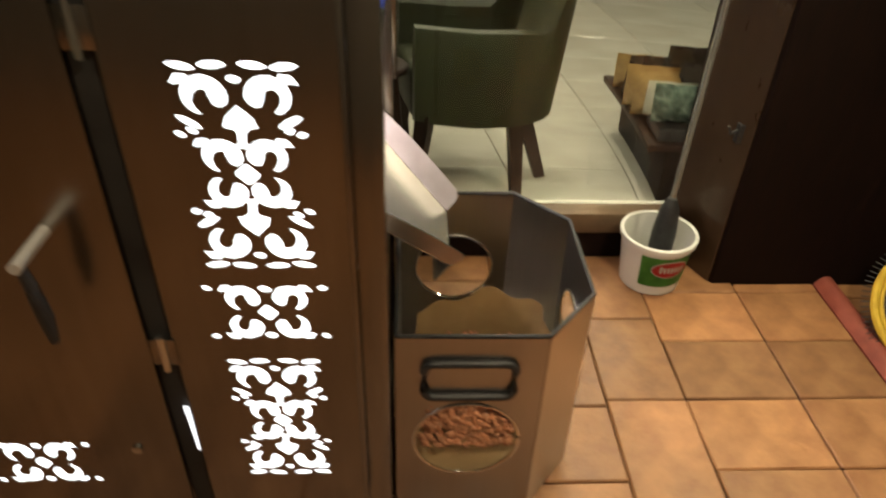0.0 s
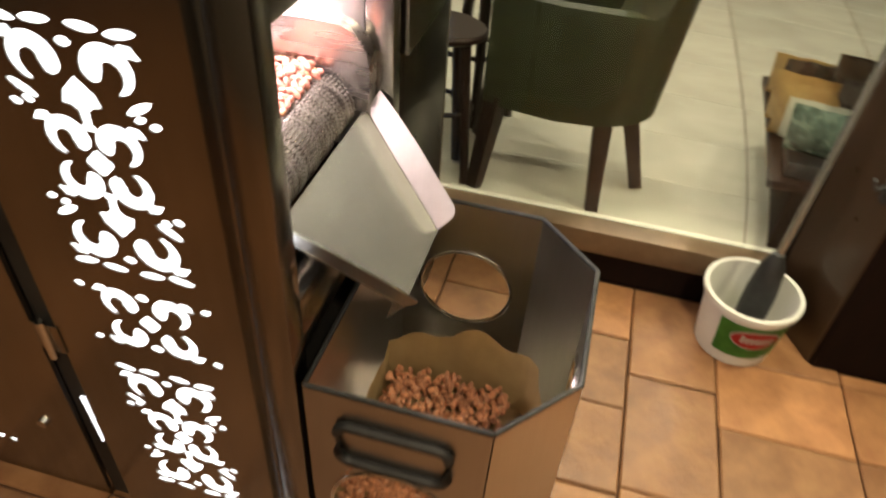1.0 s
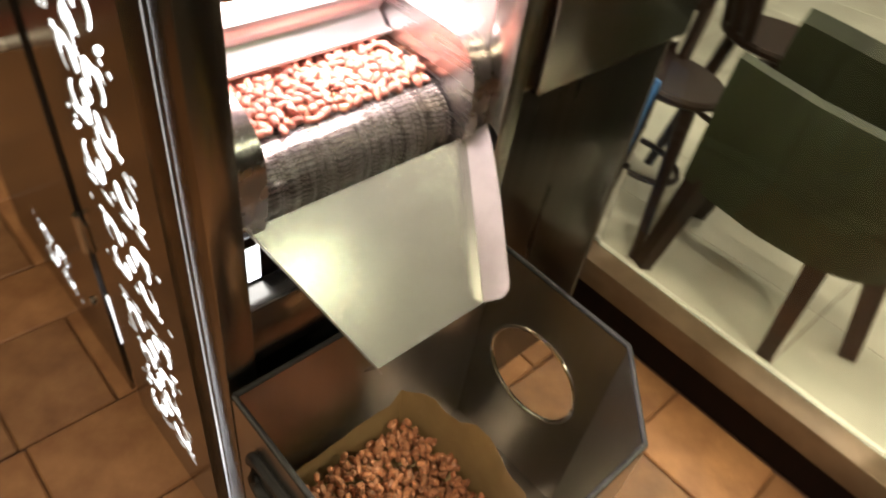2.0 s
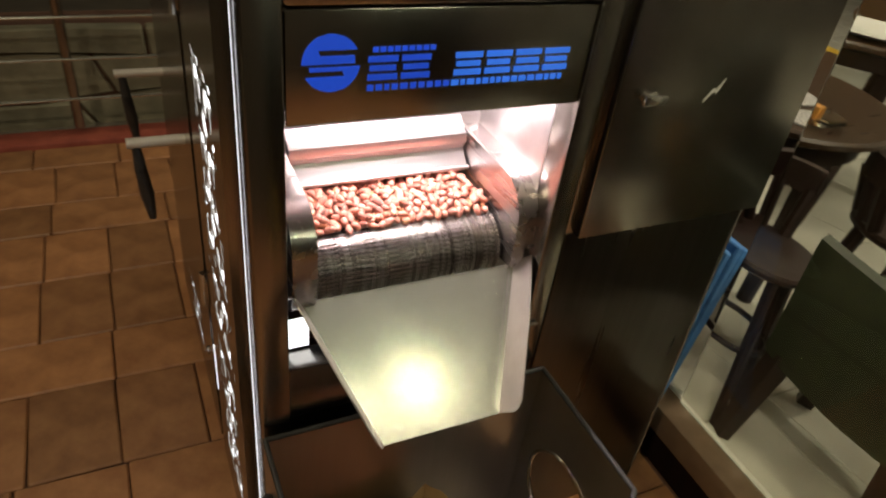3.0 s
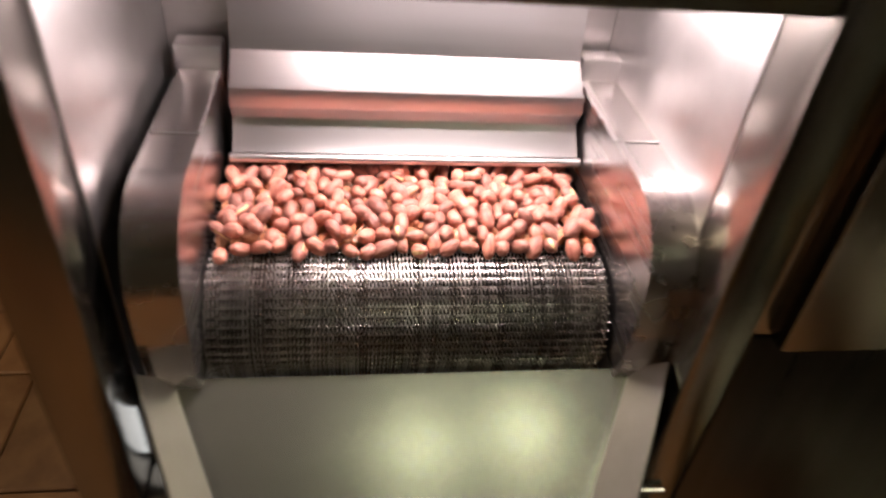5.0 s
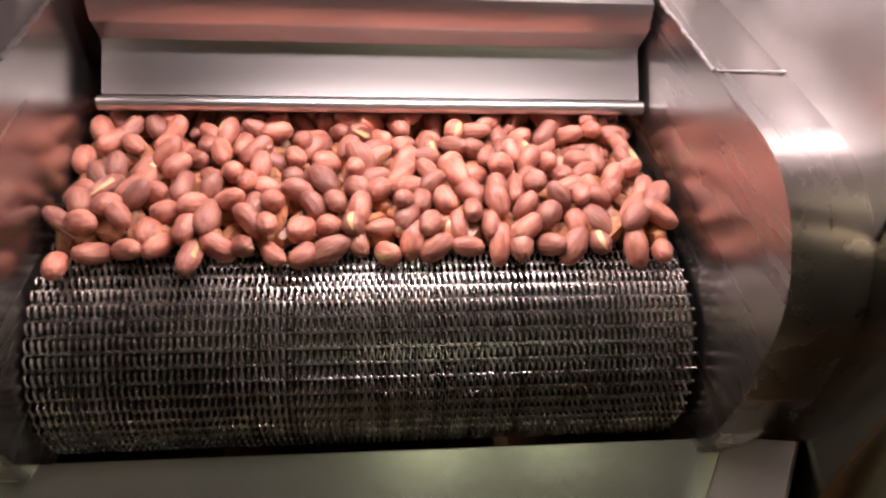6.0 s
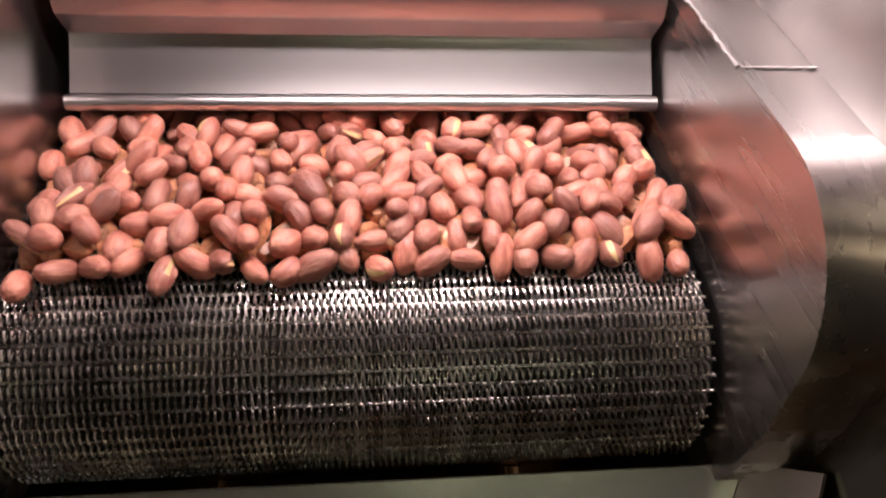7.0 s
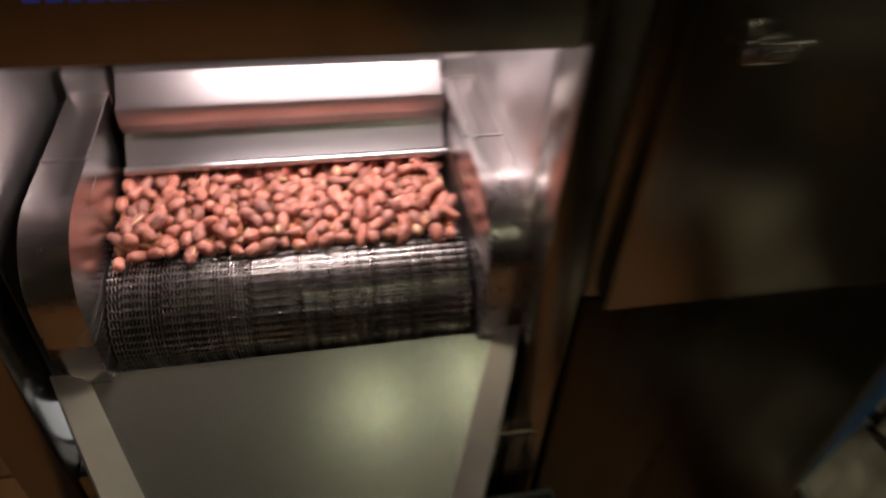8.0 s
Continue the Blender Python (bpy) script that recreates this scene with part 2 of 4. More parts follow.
def tube(points, r, n=8, bm=None, cap=True):
    """A round bar along a line of points; r may be one number or one for each point."""
    bm = bm or bmesh.new()
    pts = [Vector(p) for p in points]
    rings = []
    for i, p in enumerate(pts):
        d = (pts[min(i + 1, len(pts) - 1)] - pts[max(i - 1, 0)]).normalized()
        q = d.to_track_quat("Z", "Y")
        rad = r[i] if isinstance(r, (list, tuple)) else r
        rings.append([bm.verts.new(p + q @ Vector((rad * math.cos(2 * math.pi * k / n), rad * math.sin(2 * math.pi * k / n), 0))) for k in range(n)])
    for a, b in zip(rings, rings[1:]):
        for k in range(n):
            bm.faces.new((a[k], a[(k + 1) % n], b[(k + 1) % n], b[k]))
    if cap:
        bm.faces.new(rings[0][::-1])
        bm.faces.new(rings[-1])
    return bm


def lathe(profile, n, centre):
    """A turned body from a line of (radius, height)."""
    bm = bmesh.new()
    rings = []
    for r, z in profile:
        if r <= 1e-6:
            rings.append([bm.verts.new((centre[0], centre[1], centre[2] + z))] * n)
        else:
            rings.append([bm.verts.new((centre[0] + r * math.cos(2 * math.pi * k / n), centre[1] + r * math.sin(2 * math.pi * k / n), centre[2] + z)) for k in range(n)])
    for a, b in zip(rings, rings[1:]):
        for k in range(n):
            vs = list(dict.fromkeys((a[k], a[(k + 1) % n], b[(k + 1) % n], b[k])))
            if len(vs) > 2:
                bm.faces.new(vs)
    return bm


def arc(cx, cy, r, a0, a1, n):
    return [(cx + r * math.cos(radians(a0 + (a1 - a0) * i / n)), cy + r * math.sin(radians(a0 + (a1 - a0) * i / n))) for i in range(n + 1)]


def structure(name, bm, material, label, category, smooth=True):
    return tagged(part(name, bm, material, None, label, smooth), category=category, kind="structure")


# ---- large structure ----
FLOOR2 = 0.175
floor = structure("floor", box(-2.6, 1.05, -1.95, 2.07, -0.08, -0.012), GROUT, "worn terracotta paved terrace floor with dark joints", "floor")
floor_room = structure("floor_room", box(1.05, 8.5, -3.2, 4.2, FLOOR2 - 0.1, FLOOR2 - 0.006), GROUT, "polished cream porcelain floor of the dining room", "floor")
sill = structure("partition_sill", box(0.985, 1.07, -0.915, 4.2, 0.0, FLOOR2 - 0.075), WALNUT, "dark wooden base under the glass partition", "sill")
sill_cap = structure("partition_trim", box(0.975, 1.072, -0.915, 4.2, FLOOR2 - 0.075, FLOOR2, 0.004), BRONZE, "brown metal trim along the partition's foot", "trim")
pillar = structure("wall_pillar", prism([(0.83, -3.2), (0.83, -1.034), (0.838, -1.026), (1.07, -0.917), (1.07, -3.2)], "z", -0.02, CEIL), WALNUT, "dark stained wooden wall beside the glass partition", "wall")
pillar_face = structure("pillar_face", prism([(0.841, -1.0235), (0.8406, -1.0195), (1.034, -0.9285), (1.0345, -0.9325)], "z", 0.002, CEIL - 0.002), LIT_FACE, "face of the wooden wall beside the glass, painted lighter as if lit by the room", "wall panel")
kerb_side = structure("kerb_side", prism([(-1.45, -0.02), (-1.45, 0.0)] + arc(-1.413, 0.0, 0.030, 150, 30, 6) + [(-1.376, 0.0), (-1.376, -0.02)], "x", -2.6, 0.828), REDPAINT, "low red painted kerb along the terracotta floor", "kerb")
kerb_back = structure("kerb_back", box(-2.6, 0.98, 2.07, 2.19, -0.05, 0.018, 0.006), REDPAINT, "dark red painted kerb under the railing", "kerb")
ground_side = structure("ground_side", box(-2.6, 0.828, -3.2, -1.951, -0.09, -0.005), PLASTER, "dark ground beyond the red kerb", "ground")
wall_outer = structure("wall_outer", box(-2.72, -2.6, -3.2, 4.2, -0.1, CEIL), PLASTER, "plain dark plaster wall of the terrace", "wall")
wall_south = structure("wall_south", box(-2.72, 8.6, -3.32, -3.2, -0.1, CEIL), PLASTER, "plain dark plaster wall behind the terrace", "wall")
wall_room = structure("wall_room", box(8.5, 8.6, -3.2, 4.2, -0.1, CEIL), WALNUT, "dark wooden back wall of the dining room", "wall")
wall_north = structure("wall_north", box(-2.72, 8.6, 4.2, 4.32, -0.1, CEIL), WALNUT, "dark wall beyond the railing", "wall")
ceiling = structure("ceiling", box(-2.72, 8.6, -3.32, 4.32, CEIL, CEIL + 0.1), CEILING, "plain cream ceiling with downlights", "ceiling")
for x, y in TERRACE_SPOTS + ROOM_SPOTS:
    d = thing("downlight", (x, y, CEIL), "round recessed ceiling downlight, switched on", "lamp", "ceiling downlights")
    part("bezel", lathe([(0.055, 0), (0.075, 0), (0.075, -0.012), (0.055, -0.012), (0.055, 0)], 24, (x, y, CEIL)), CHROME, d)
    part("lens", lathe([(0, -0.004), (0.054, -0.004), (0.054, -0.001), (0, -0.001)], 24, (x, y, CEIL)), LAMPDISC, d, "glowing lens")

for x, y in ROOM_BULBS:
    d = thing("ceiling_bulb", (x, y, CEIL), "small round ceiling spot in the dining room, switched on", "lamp", "dining room ceiling spots")
    part("lens", lathe([(0, -0.010), (0.032, -0.008), (0.036, -0.001), (0, -0.001)], 12, (x, y, CEIL)), LAMPDISC, d)

# glass partition with a bright edge, standing on the sill
pane = thing("glass_partition", (1.04, -0.44, FLOOR2), "clear frameless glass partition standing on the sill", "partition", kind="structure")
g = part("pane", box(1.036, 1.044, -0.925, 0.060, FLOOR2 + 0.002, 2.3, 0.001), GLASS, pane)
g.visible_shadow = False
part("channel", box(1.046, 1.060, -0.912, 0.95, FLOOR2 - 0.002, FLOOR2 + 0.010, 0.002), PLASTIC, pane, "pale channel along the foot")

# ---- roasting machine ----
W, H, D = 0.49, 1.255, 1.05
X0, X1, ZT = 0.044, 0.453, 1.055
machine = thing("roasting_machine", (0.245, 0.5, 0.0), "brushed steel nut roasting machine with lit belt opening", "machine")
part("stile", box(0, X0, 0, 0.05, 0.03, H, 0.003), STEEL, machine)
part("stile", box(X1, W, 0, 0.05, 0.03, H, 0.003), STEEL, machine)
part("top_rail", box(X0, X1, 0.0005, 0.05, 1.195, H - 0.0005, 0.003), STEEL, machine)
part("cross_rail", box(X0, X1, 0.004, 0.05, 0.55, 0.655, 0.003), STEEL, machine)
part("foot_rail", box(X0, X1, 0.004, 0.05, 0.03, 0.075, 0.003), STEEL, machine)
logo = part("logo_panel", box(X0 + 0.002, X1 - 0.002, 0.003, 0.02, ZT, 1.191, 0.002), STEEL, machine, "steel front panel with a blue backlit mark")
part("top_cover", box(0.045, W - 0.045, 0.045, D - 0.045, H - 0.012, H - 0.004, 0.002), STEEL, machine)
for x0, x1 in ((0.0, 0.0445), (W - 0.0445, W)):
    part("top_bar", box(x0, x1, 0.0505, D, H - 0.045, H - 0.0005, 0.003), STEEL, machine)
part("back_panel", box(0.003, W - 0.003, D - 0.04, D, 0.03, H - 0.046, 0.002), STEEL, machine)
part("side_panel", box(W - 0.012, W - 0.002, 0.051, D - 0.041, 0.03, H - 0.046, 0.002), STEEL, machine)
part("inner_side", box(0.0, 0.012, 0.051, D - 0.041, 0.03, H - 0.046, 0.002), STEEL, machine)
for x in (0.06, W - 0.06):
    for y in (0.06, D - 0.06):
        part("foot", lathe([(0, 0), (0.022, 0), (0.022, 0.012), (0.01, 0.014), (0.01, 0.04), (0, 0.04)], 14, (x, y, 0)), BLACK, machine)
# near-black panel, painted shade of the recess below the cross rail
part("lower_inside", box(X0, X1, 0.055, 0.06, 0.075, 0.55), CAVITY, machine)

# opening: side linings, roof, hood of bent sheet and its round lip
LIN_D = 0.30
part("lining", box(X0 - 0.003, X0, 0.0505, LIN_D, 0.655, ZT, 0.0008), STEEL_IN, machine)
part("lining", box(X1, X1 + 0.003, 0.0505, LIN_D, 0.655, ZT, 0.0008), STEEL_IN, machine)
part("lining_roof", box(X0, X1, 0.021, LIN_D, ZT + 0.012, ZT + 0.015), STEEL_IN, machine)
part("lining_back", box(X0, X1, LIN_D, LIN_D + 0.003, 0.655, ZT + 0.012), STEEL_IN, machine)
HX0, HX1 = 0.104, 0.414
hood = part("hood", sheet([(0.290, 1.06), (0.262, 0.920), (0.238, 0.901), (0.231, 0.899), (0.229, 0.884), (0.2305, 0.881), (0.2375, 0.869), (0.2365, 0.866), (0.2165, 0.846)], "x", HX0, HX1, 0.0015), STEEL_IN, machine, "bent steel hood over the belt")
part("lip_rod", tube([(HX0 - 0.002, 0.214, 0.842), (HX1 + 0.002, 0.214, 0.842)], 0.0042, 12), STEEL_IN, machine, "round steel lip")
lamp = part("belt_lamp", tube([(0.165, 0.195, 1.057), (0.425, 0.195, 1.057)], 0.008, 10), TUBE, machine, "glowing tube lamp above the belt")

# cheeks on both sides of the belt
def cheek(x0, x1):
    prof = [(0.262, 0.75), (0.262, 0.902)] + arc(0.098, 0.834, 0.066, 88, 180, 12) + [(0.031, 0.80), (0.033, 0.77), (0.040, 0.742), (0.052, 0.728), (0.10, 0.715)]
    c = part("cheek", prism(prof, "x", x0, x1, 0.0018), CHEEK_STEEL, machine, "rounded steel side cheek of the belt")
    part("cap", box(x0 - 0.002, x1 + 0.002, 0.2625, 0.288, 0.885, 0.922, 0.003), STEEL_IN, c)
    xi = x1 if x0 < 0.2 else x0
    rw = random.Random(3)
    bead = [(xi + rw.uniform(-0.0004, 0.0004), 0.15 + 0.11 * k / 30, 0.9005 + rw.uniform(-0.0004, 0.0006)) for k in range(31)]
    part("weld_seam", tube(bead, [rw.uniform(0.0006, 0.0016) for _ in bead], 5), STEEL_IN, c)
    part("weld_seam", tube([(x0 + (x1 - x0) * k / 12, 0.149 + rw.uniform(-0.0003, 0.0003), 0.9012) for k in range(13)], [rw.uniform(0.0003, 0.0008) for _ in range(13)], 5), STEEL_IN, c)
    for y, z in ((0.055, 0.755), (0.08, 0.745)):
        xs = x0 if x0 < 0.2 else x1
        s = -1 if x0 < 0.2 else 1
        part("bolt", tube([(xs, y, z), (xs + s * 0.005, y, z)], 0.004, 8), CHROME, c)


cheek(0.058, 0.094)
cheek(0.418, 0.454)

# wire belt: flat run under the hood, then round the front roller
BX0, BX1 = 0.0955, 0.4150
RY, RZ, RR = 0.111, 0.757, 0.055
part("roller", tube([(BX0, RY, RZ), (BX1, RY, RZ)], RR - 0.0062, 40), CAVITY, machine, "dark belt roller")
# near-black bed, paints the shade seen between the wires
part("belt_shade_bed", box(BX0, BX1, RY, 0.28, RZ + RR - 0.014, RZ + RR - 0.0080), CAVITY, machine)
PITCH, LOOP = 0.0080, 0.0032


def belt_pose(s):
    """Point and turn of the belt at the way s from the end of the flat run (negative: on the flat)."""
    if s <= 0:
        return Vector((0, RY - s, RZ + RR)), 0.0
    a = s / RR
    return Vector((0, RY - RR * math.sin(a), RZ + RR * math.cos(a))), a


def spiral_mesh():
    """One flattened spiral of wire across the belt."""
    n = int((BX1 - BX0) / LOOP)
    pts = []
    for i in range(n):
        x = BX0 + (i + 0.1) * LOOP
        pts += [(x, PITCH * 0.42, -0.0030), (x + 0.0005, PITCH * 0.27, 0.0002), (x + 0.0009, 0, 0.0006), (x + 0.0013, -PITCH * 0.27, 0.0002), (x + 0.0018, -PITCH * 0.42, -0.0030), (x + 0.0023, -PITCH * 0.26, -0.0050), (x + 0.0028, PITCH * 0.26, -0.0050)]
    return finish(tube(pts, 0.00060, 6, None, False), WIRE, True)


def rod_mesh():
    return finish(tube([(BX0, 0, -0.0034), (BX1, 0, -0.0034)], 0.0008, 6), WIRE, True)


sp_me, rod_me = spiral_mesh(), rod_mesh()
# the belt's base sheet is near-black too, as painted shade under the mesh
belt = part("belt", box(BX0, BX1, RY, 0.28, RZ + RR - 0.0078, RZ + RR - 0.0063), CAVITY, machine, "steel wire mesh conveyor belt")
for k in range(-20, 17):
    p, a = belt_pose(k * PITCH)
    m = Matrix.Translation(p - base_of(machine)) @ Matrix.Rotation(a, 4, "X")
    for nm, me in (("spiral_wire", sp_me), ("cross_rod", rod_me)):
        o = new(nm, me)
        o.parent = belt
        o.matrix_basis = m @ (Matrix.Translation((0, PITCH / 2, 0)) if nm == "cross_rod" else Matrix.Identity(4))

# chute: a tapering plate with two upstanding wings
CT, CB = (0.045, 0.748), (-0.118, 0.583)


def chute():
    xl, xr, xlb, xrb = 0.070, 0.436, 0.152, 0.352
    dy, dz = CB[0] - CT[0], CB[1] - CT[1]
    nv = Vector((0, dz, -dy)).normalized()
    nv = -nv if nv.z < 0 else nv
    bm = bmesh.new()
    tl, tr, br, bl = Vector((xl, *CT)), Vector((xr, *CT)), Vector((xrb, *CB)), Vector((xlb, *CB))
    top = [bm.verts.new(v) for v in (tl, tr, br, bl)]
    low = [bm.verts.new(v - nv * 0.0025) for v in (tl, tr, br, bl)]
    bm.faces.new(top)
    bm.faces.new(low[::-1])
    for i in range(4):
        bm.faces.new((top[i], top[(i + 1) % 4], low[(i + 1) % 4], low[i]))
    c = part("chute", bm, STEEL_SATIN, machine, "satin steel outlet chute, tapering to the front")
    lip = bmesh.new()
    back = Vector((0, 0.030, -0.045))
    inset = Vector((0.006, 0, 0))
    q = [bl - nv * 0.003, br - nv * 0.003, br - inset + back, bl + inset + back]
    near = [lip.verts.new(v) for v in q]
    far = [lip.verts.new(v + Vector((0, 0.002, 0.0014))) for v in q]
    lip.faces.new(near)
    lip.faces.new(far[::-1])
    for i in range(4):
        lip.faces.new((near[i], near[(i + 1) % 4], far[(i + 1) % 4], far[i]))
    part("folded_lip", lip, STEEL_SATIN, c)
    for a, b, s in ((tl, bl, -1), (tr, br, 1)):
        d = (b - a).normalized()
        up = (nv * 0.045 + Vector((s * 0.016, 0, 0)))
        side = d.cross(up).normalized() * 0.0022 * s
        line = [a, a - d * 0.006 + up * 0.82, a + d * 0.05 + up * 0.93, a + d * 0.11 + up * 1.0]
        L = (b - a).length
        for k in range(7):
            ang = radians(90 * k / 6)
            line.append(a + d * (L - 0.022 + 0.022 * math.sin(ang)) + up * (0.6 + 0.4 * math.cos(ang)))
        line.append(b)
        bm = bmesh.new()
        f = [bm.verts.new(v) for v in line]
        g2 = [bm.verts.new(v + side) for v in line]
        bm.faces.new(f)
        bm.faces.new(g2[::-1])
        for i in range(len(f)):
            bm.faces.new((f[i], f[(i + 1) % len(f)], g2[(i + 1) % len(f)], g2[i]))
        part("wing", bm, STEEL_IN, c)


chute()
# added glowing plate in place of light that shows through this gap
part("gap_glow", box(0.047, 0.085, 0.045, 0.048, 0.660, 0.716), LIT, machine, "glowing plate standing in for light in the gap beside the chute")
bolt = part("latch_pin", tube([(0.405, -0.004, 0.648), (0.475, -0.004, 0.645)], 0.003, 8), CHROME, machine)

# blue mark on the panel: a ring with bars, and plain blocks for the lettering
def blue(name, bm):
    right = min(v.co.x for v in bm.verts) > 0.25
    part(name, bm, BLUEGLOW2 if right else BLUEGLOW, logo, "blue backlit mark")


LX, LZ, LR = 0.098, 1.130, 0.034


def disc_band(z0, z1, left=0.0, right=0.0):
    """A level slice of the disc, shortened at either end."""
    rim = [(z, math.sqrt(max(LR * LR - z * z, 1e-7))) for z in np.linspace(z0, z1, 7)]
    pts = [(LX - h + left, LZ + z) for z, h in rim] + [(LX + h - right, LZ + z) for z, h in reversed(rim)]
    blue("mark_band", prism(pts, "y", 0.0012, 0.0032))


disc_band(0.0155, 0.0338)
disc_band(0.0085, 0.0155, 0.0, 0.046)
disc_band(-0.0005, 0.0085, 0.0, 0.006)
disc_band(-0.0090, -0.0045, 0.008)
disc_band(-0.0160, -0.0090, 0.046)
disc_band(-0.0338, -0.0160)


def block_letter(x0, x1, z0, z1, bars):
    """A plain block sign of bars given in tenths of its box."""
    for a, b, c, d in bars:
        w, h = (x1 - x0) / 10, (z1 - z0) / 10
        blue("mark_block", box(x0 + a * w, x0 + b * w, 0.0014, 0.0032, z0 + c * h, z0 + d * h))


for x0, x1, bars in ((0.142, 0.179, [(0, 10, 0, 10)]), (0.184, 0.221, [(0, 10, 0, 10)]), (0.254, 0.291, [(0, 10, 0, 10)]), (0.297, 0.333, [(0, 10, 0, 10)]),
                     (0.339, 0.376, [(0, 10, 0, 10)]), (0.382, 0.419, [(0, 10, 0, 10)])):
    block_letter(x0, x1, 1.107, 1.136, [(0, 10, 0, 2.4), (0.6, 9.4, 3.9, 6.1), (0, 10, 7.6, 10)])
x = 0.142
while x < 0.415:
    w = random.choice((0.006, 0.008, 0.010))
    blue("mark_dash", box(x, x + w, 0.0016, 0.0032, 1.094, 1.101))
    x += w + 0.003
x = 0.147
while x < 0.22:
    blue("mark_dash", box(x, x + 0.007, 0.0016, 0.0032, 1.141, 1.147))
    x += 0.009
for x in (X0 + 0.001, X1 - 0.001):
    part("screw", tube([(x, 0.002, 1.1925), (x, -0.003, 1.1925)], 0.0025, 8), CHROME, logo)

# side doors with cut ornaments lit from behind
PX = -0.022
PLATE = 0.0022


def side_door(y0, y1):
    d = part("ornament_door", box(PX, PX + PLATE, y0, y1, 0.05, H - 0.02), STEEL, machine, "steel side door with backlit cut ornament", False)
    for a0, a1, c0, c1 in ((y0, y0 + 0.003, 0.05, H - 0.02), (y1 - 0.003, y1, 0.05, H - 0.02), (y0 + 0.003, y1 - 0.003, 0.05, 0.053), (y0 + 0.003, y1 - 0.003, H - 0.023, H - 0.02)):
        part("folded_edge", box(PX + PLATE, -0.0022 if a0 < 0.06 else -0.0135, a0, a1, c0, c1), STEEL, d)
    return d


door_front = side_door(0.058, 0.378)
door_rear = side_door(0.424, D - 0.02)
CUTS = {door_front: [], door_rear: []}
part("led_strip", box(-0.0020, -0.0006, 0.0625, 0.0650, 0.06, H - 0.04), LED, machine, "white light strip in the gap of the door")
# near-black strip and backings paint the shade between and behind the side doors
part("gap_shade", box(-0.012, -0.001, 0.380, 0.422, 0.05, H - 0.03), CAVITY, machine, "near-black strip painting the shade in the gap between the side doors")
part("shade_backing", box(-0.0125, -0.001, 0.10, 0.36, 0.08, H - 0.05), CAVITY, machine)
part("shade_backing", box(-0.0125, -0.001, 0.44, D - 0.04, 0.08, H - 0.05), CAVITY, machine)


def stroke(points, widths):
    bm = bmesh.new()
    pts = [Vector(p) for p in points]
    l, r = [], []
    for i, p in enumerate(pts):
        d = (pts[min(i + 1, len(pts) - 1)] - pts[max(i - 1, 0)]).normalized()
        nrm = Vector((-d.y, d.x))
        l.append(p + nrm * widths[i])
        r.append(p - nrm * widths[i])
    lo_l, lo_r = [bm.verts.new((0, q.x, q.y)) for q in l], [bm.verts.new((0, q.x, q.y)) for q in r]
    hi_l, hi_r = [bm.verts.new((-0.0012, q.x, q.y)) for q in l], [bm.verts.new((-0.0012, q.x, q.y)) for q in r]
    for i in range(len(pts) - 1):
        bm.faces.new((hi_l[i], hi_l[i + 1], hi_r[i + 1], hi_r[i]))
        bm.faces.new((lo_l[i], hi_l[i], hi_l[i + 1], lo_l[i + 1]))
        bm.faces.new((lo_r[i + 1], hi_r[i + 1], hi_r[i], lo_r[i]))
        bm.faces.new((lo_l[i + 1], lo_l[i], lo_r[i], lo_r[i + 1]))
    bm.faces.new((lo_l[0], lo_r[0], hi_r[0], hi_l[0]))
    bm.faces.new((lo_l[-1], hi_l[-1], hi_r[-1], lo_r[-1]))
    return bm


def flat_shape(points):
    return prism([(p[0], p[1]) for p in points], "x", 0.0, -0.0012)


def curl_mesh():
    """A fat comma round a small eye, with a pointed ear on its outer shoulder."""
    pts, wid = [], []
    n = 26
    for i in range(n + 1):
        t = i / n
        a = radians(-48 + 300 * t)
        r = 0.0165 + 0.0085 * t
        pts.append((-r * math.cos(a), r * math.sin(a)))
        wid.append(0.0006 + 0.0128 * min(1.0, (t / 0.14) ** 0.5) * max(0.0, 1 - t) ** 0.55)
    return finish(stroke(pts, wid), LIT, False)


def ear_mesh():
    ear = [(0.014, 0.020), (0.021, 0.0245), (0.030, 0.0245), (0.040, 0.018)]
    return finish(stroke(ear, [0.003, 0.0075, 0.0065, 0.0008]), LIT, False)


def leaf_mesh(l, w):
    n = 10
    pts = [(-l / 2 + l * i / n, 0) for i in range(n + 1)]
    return finish(stroke(pts, [0.0004 + w / 2 * math.sin(math.pi * i / n) ** 0.6 for i in range(n + 1)]), LIT, False)


CURL, EAR, DASH, DOT = curl_mesh(), ear_mesh(), leaf_mesh(0.040, 0.011), leaf_mesh(0.016, 0.009)
DIAMOND = finish(flat_shape(arc(0, 0.012, 0.006, 30, 150, 4) + arc(-0.012, 0, 0.006, 120, 240, 4) + arc(0, -0.012, 0.006, 210, 330, 4) + arc(0.012, 0, 0.006, 300, 420, 4)), LIT, False)
ARROW = finish(flat_shape([(-0.014, -0.040), (0.014, -0.040), (0.005, -0.030), (0.006, -0.014), (0.013, -0.008), (0.025, -0.006), (0.020, 0.010), (0.008, 0.022), (0, 0.030), (-0.008, 0.022), (-0.020, 0.010), (-0.025, -0.006), (-0.013, -0.008), (-0.006, -0.014), (-0.005, -0.030)]), LIT, False)


def inlay(me, door, y, z, turn=0, flip=1, size=1.0, up=1):
    """Marks one opening of the ornament, to be cut through the door's plate."""
    m = Matrix.Translation((PX + 0.006, y, z)) @ Matrix.Rotation(radians(turn), 4, "X") @ Matrix.Diagonal((9.0, flip * size, up * size, 1))
    CUTS[door].append((me, m))
    if me is CURL:
        CUTS[door].append((EAR, m))


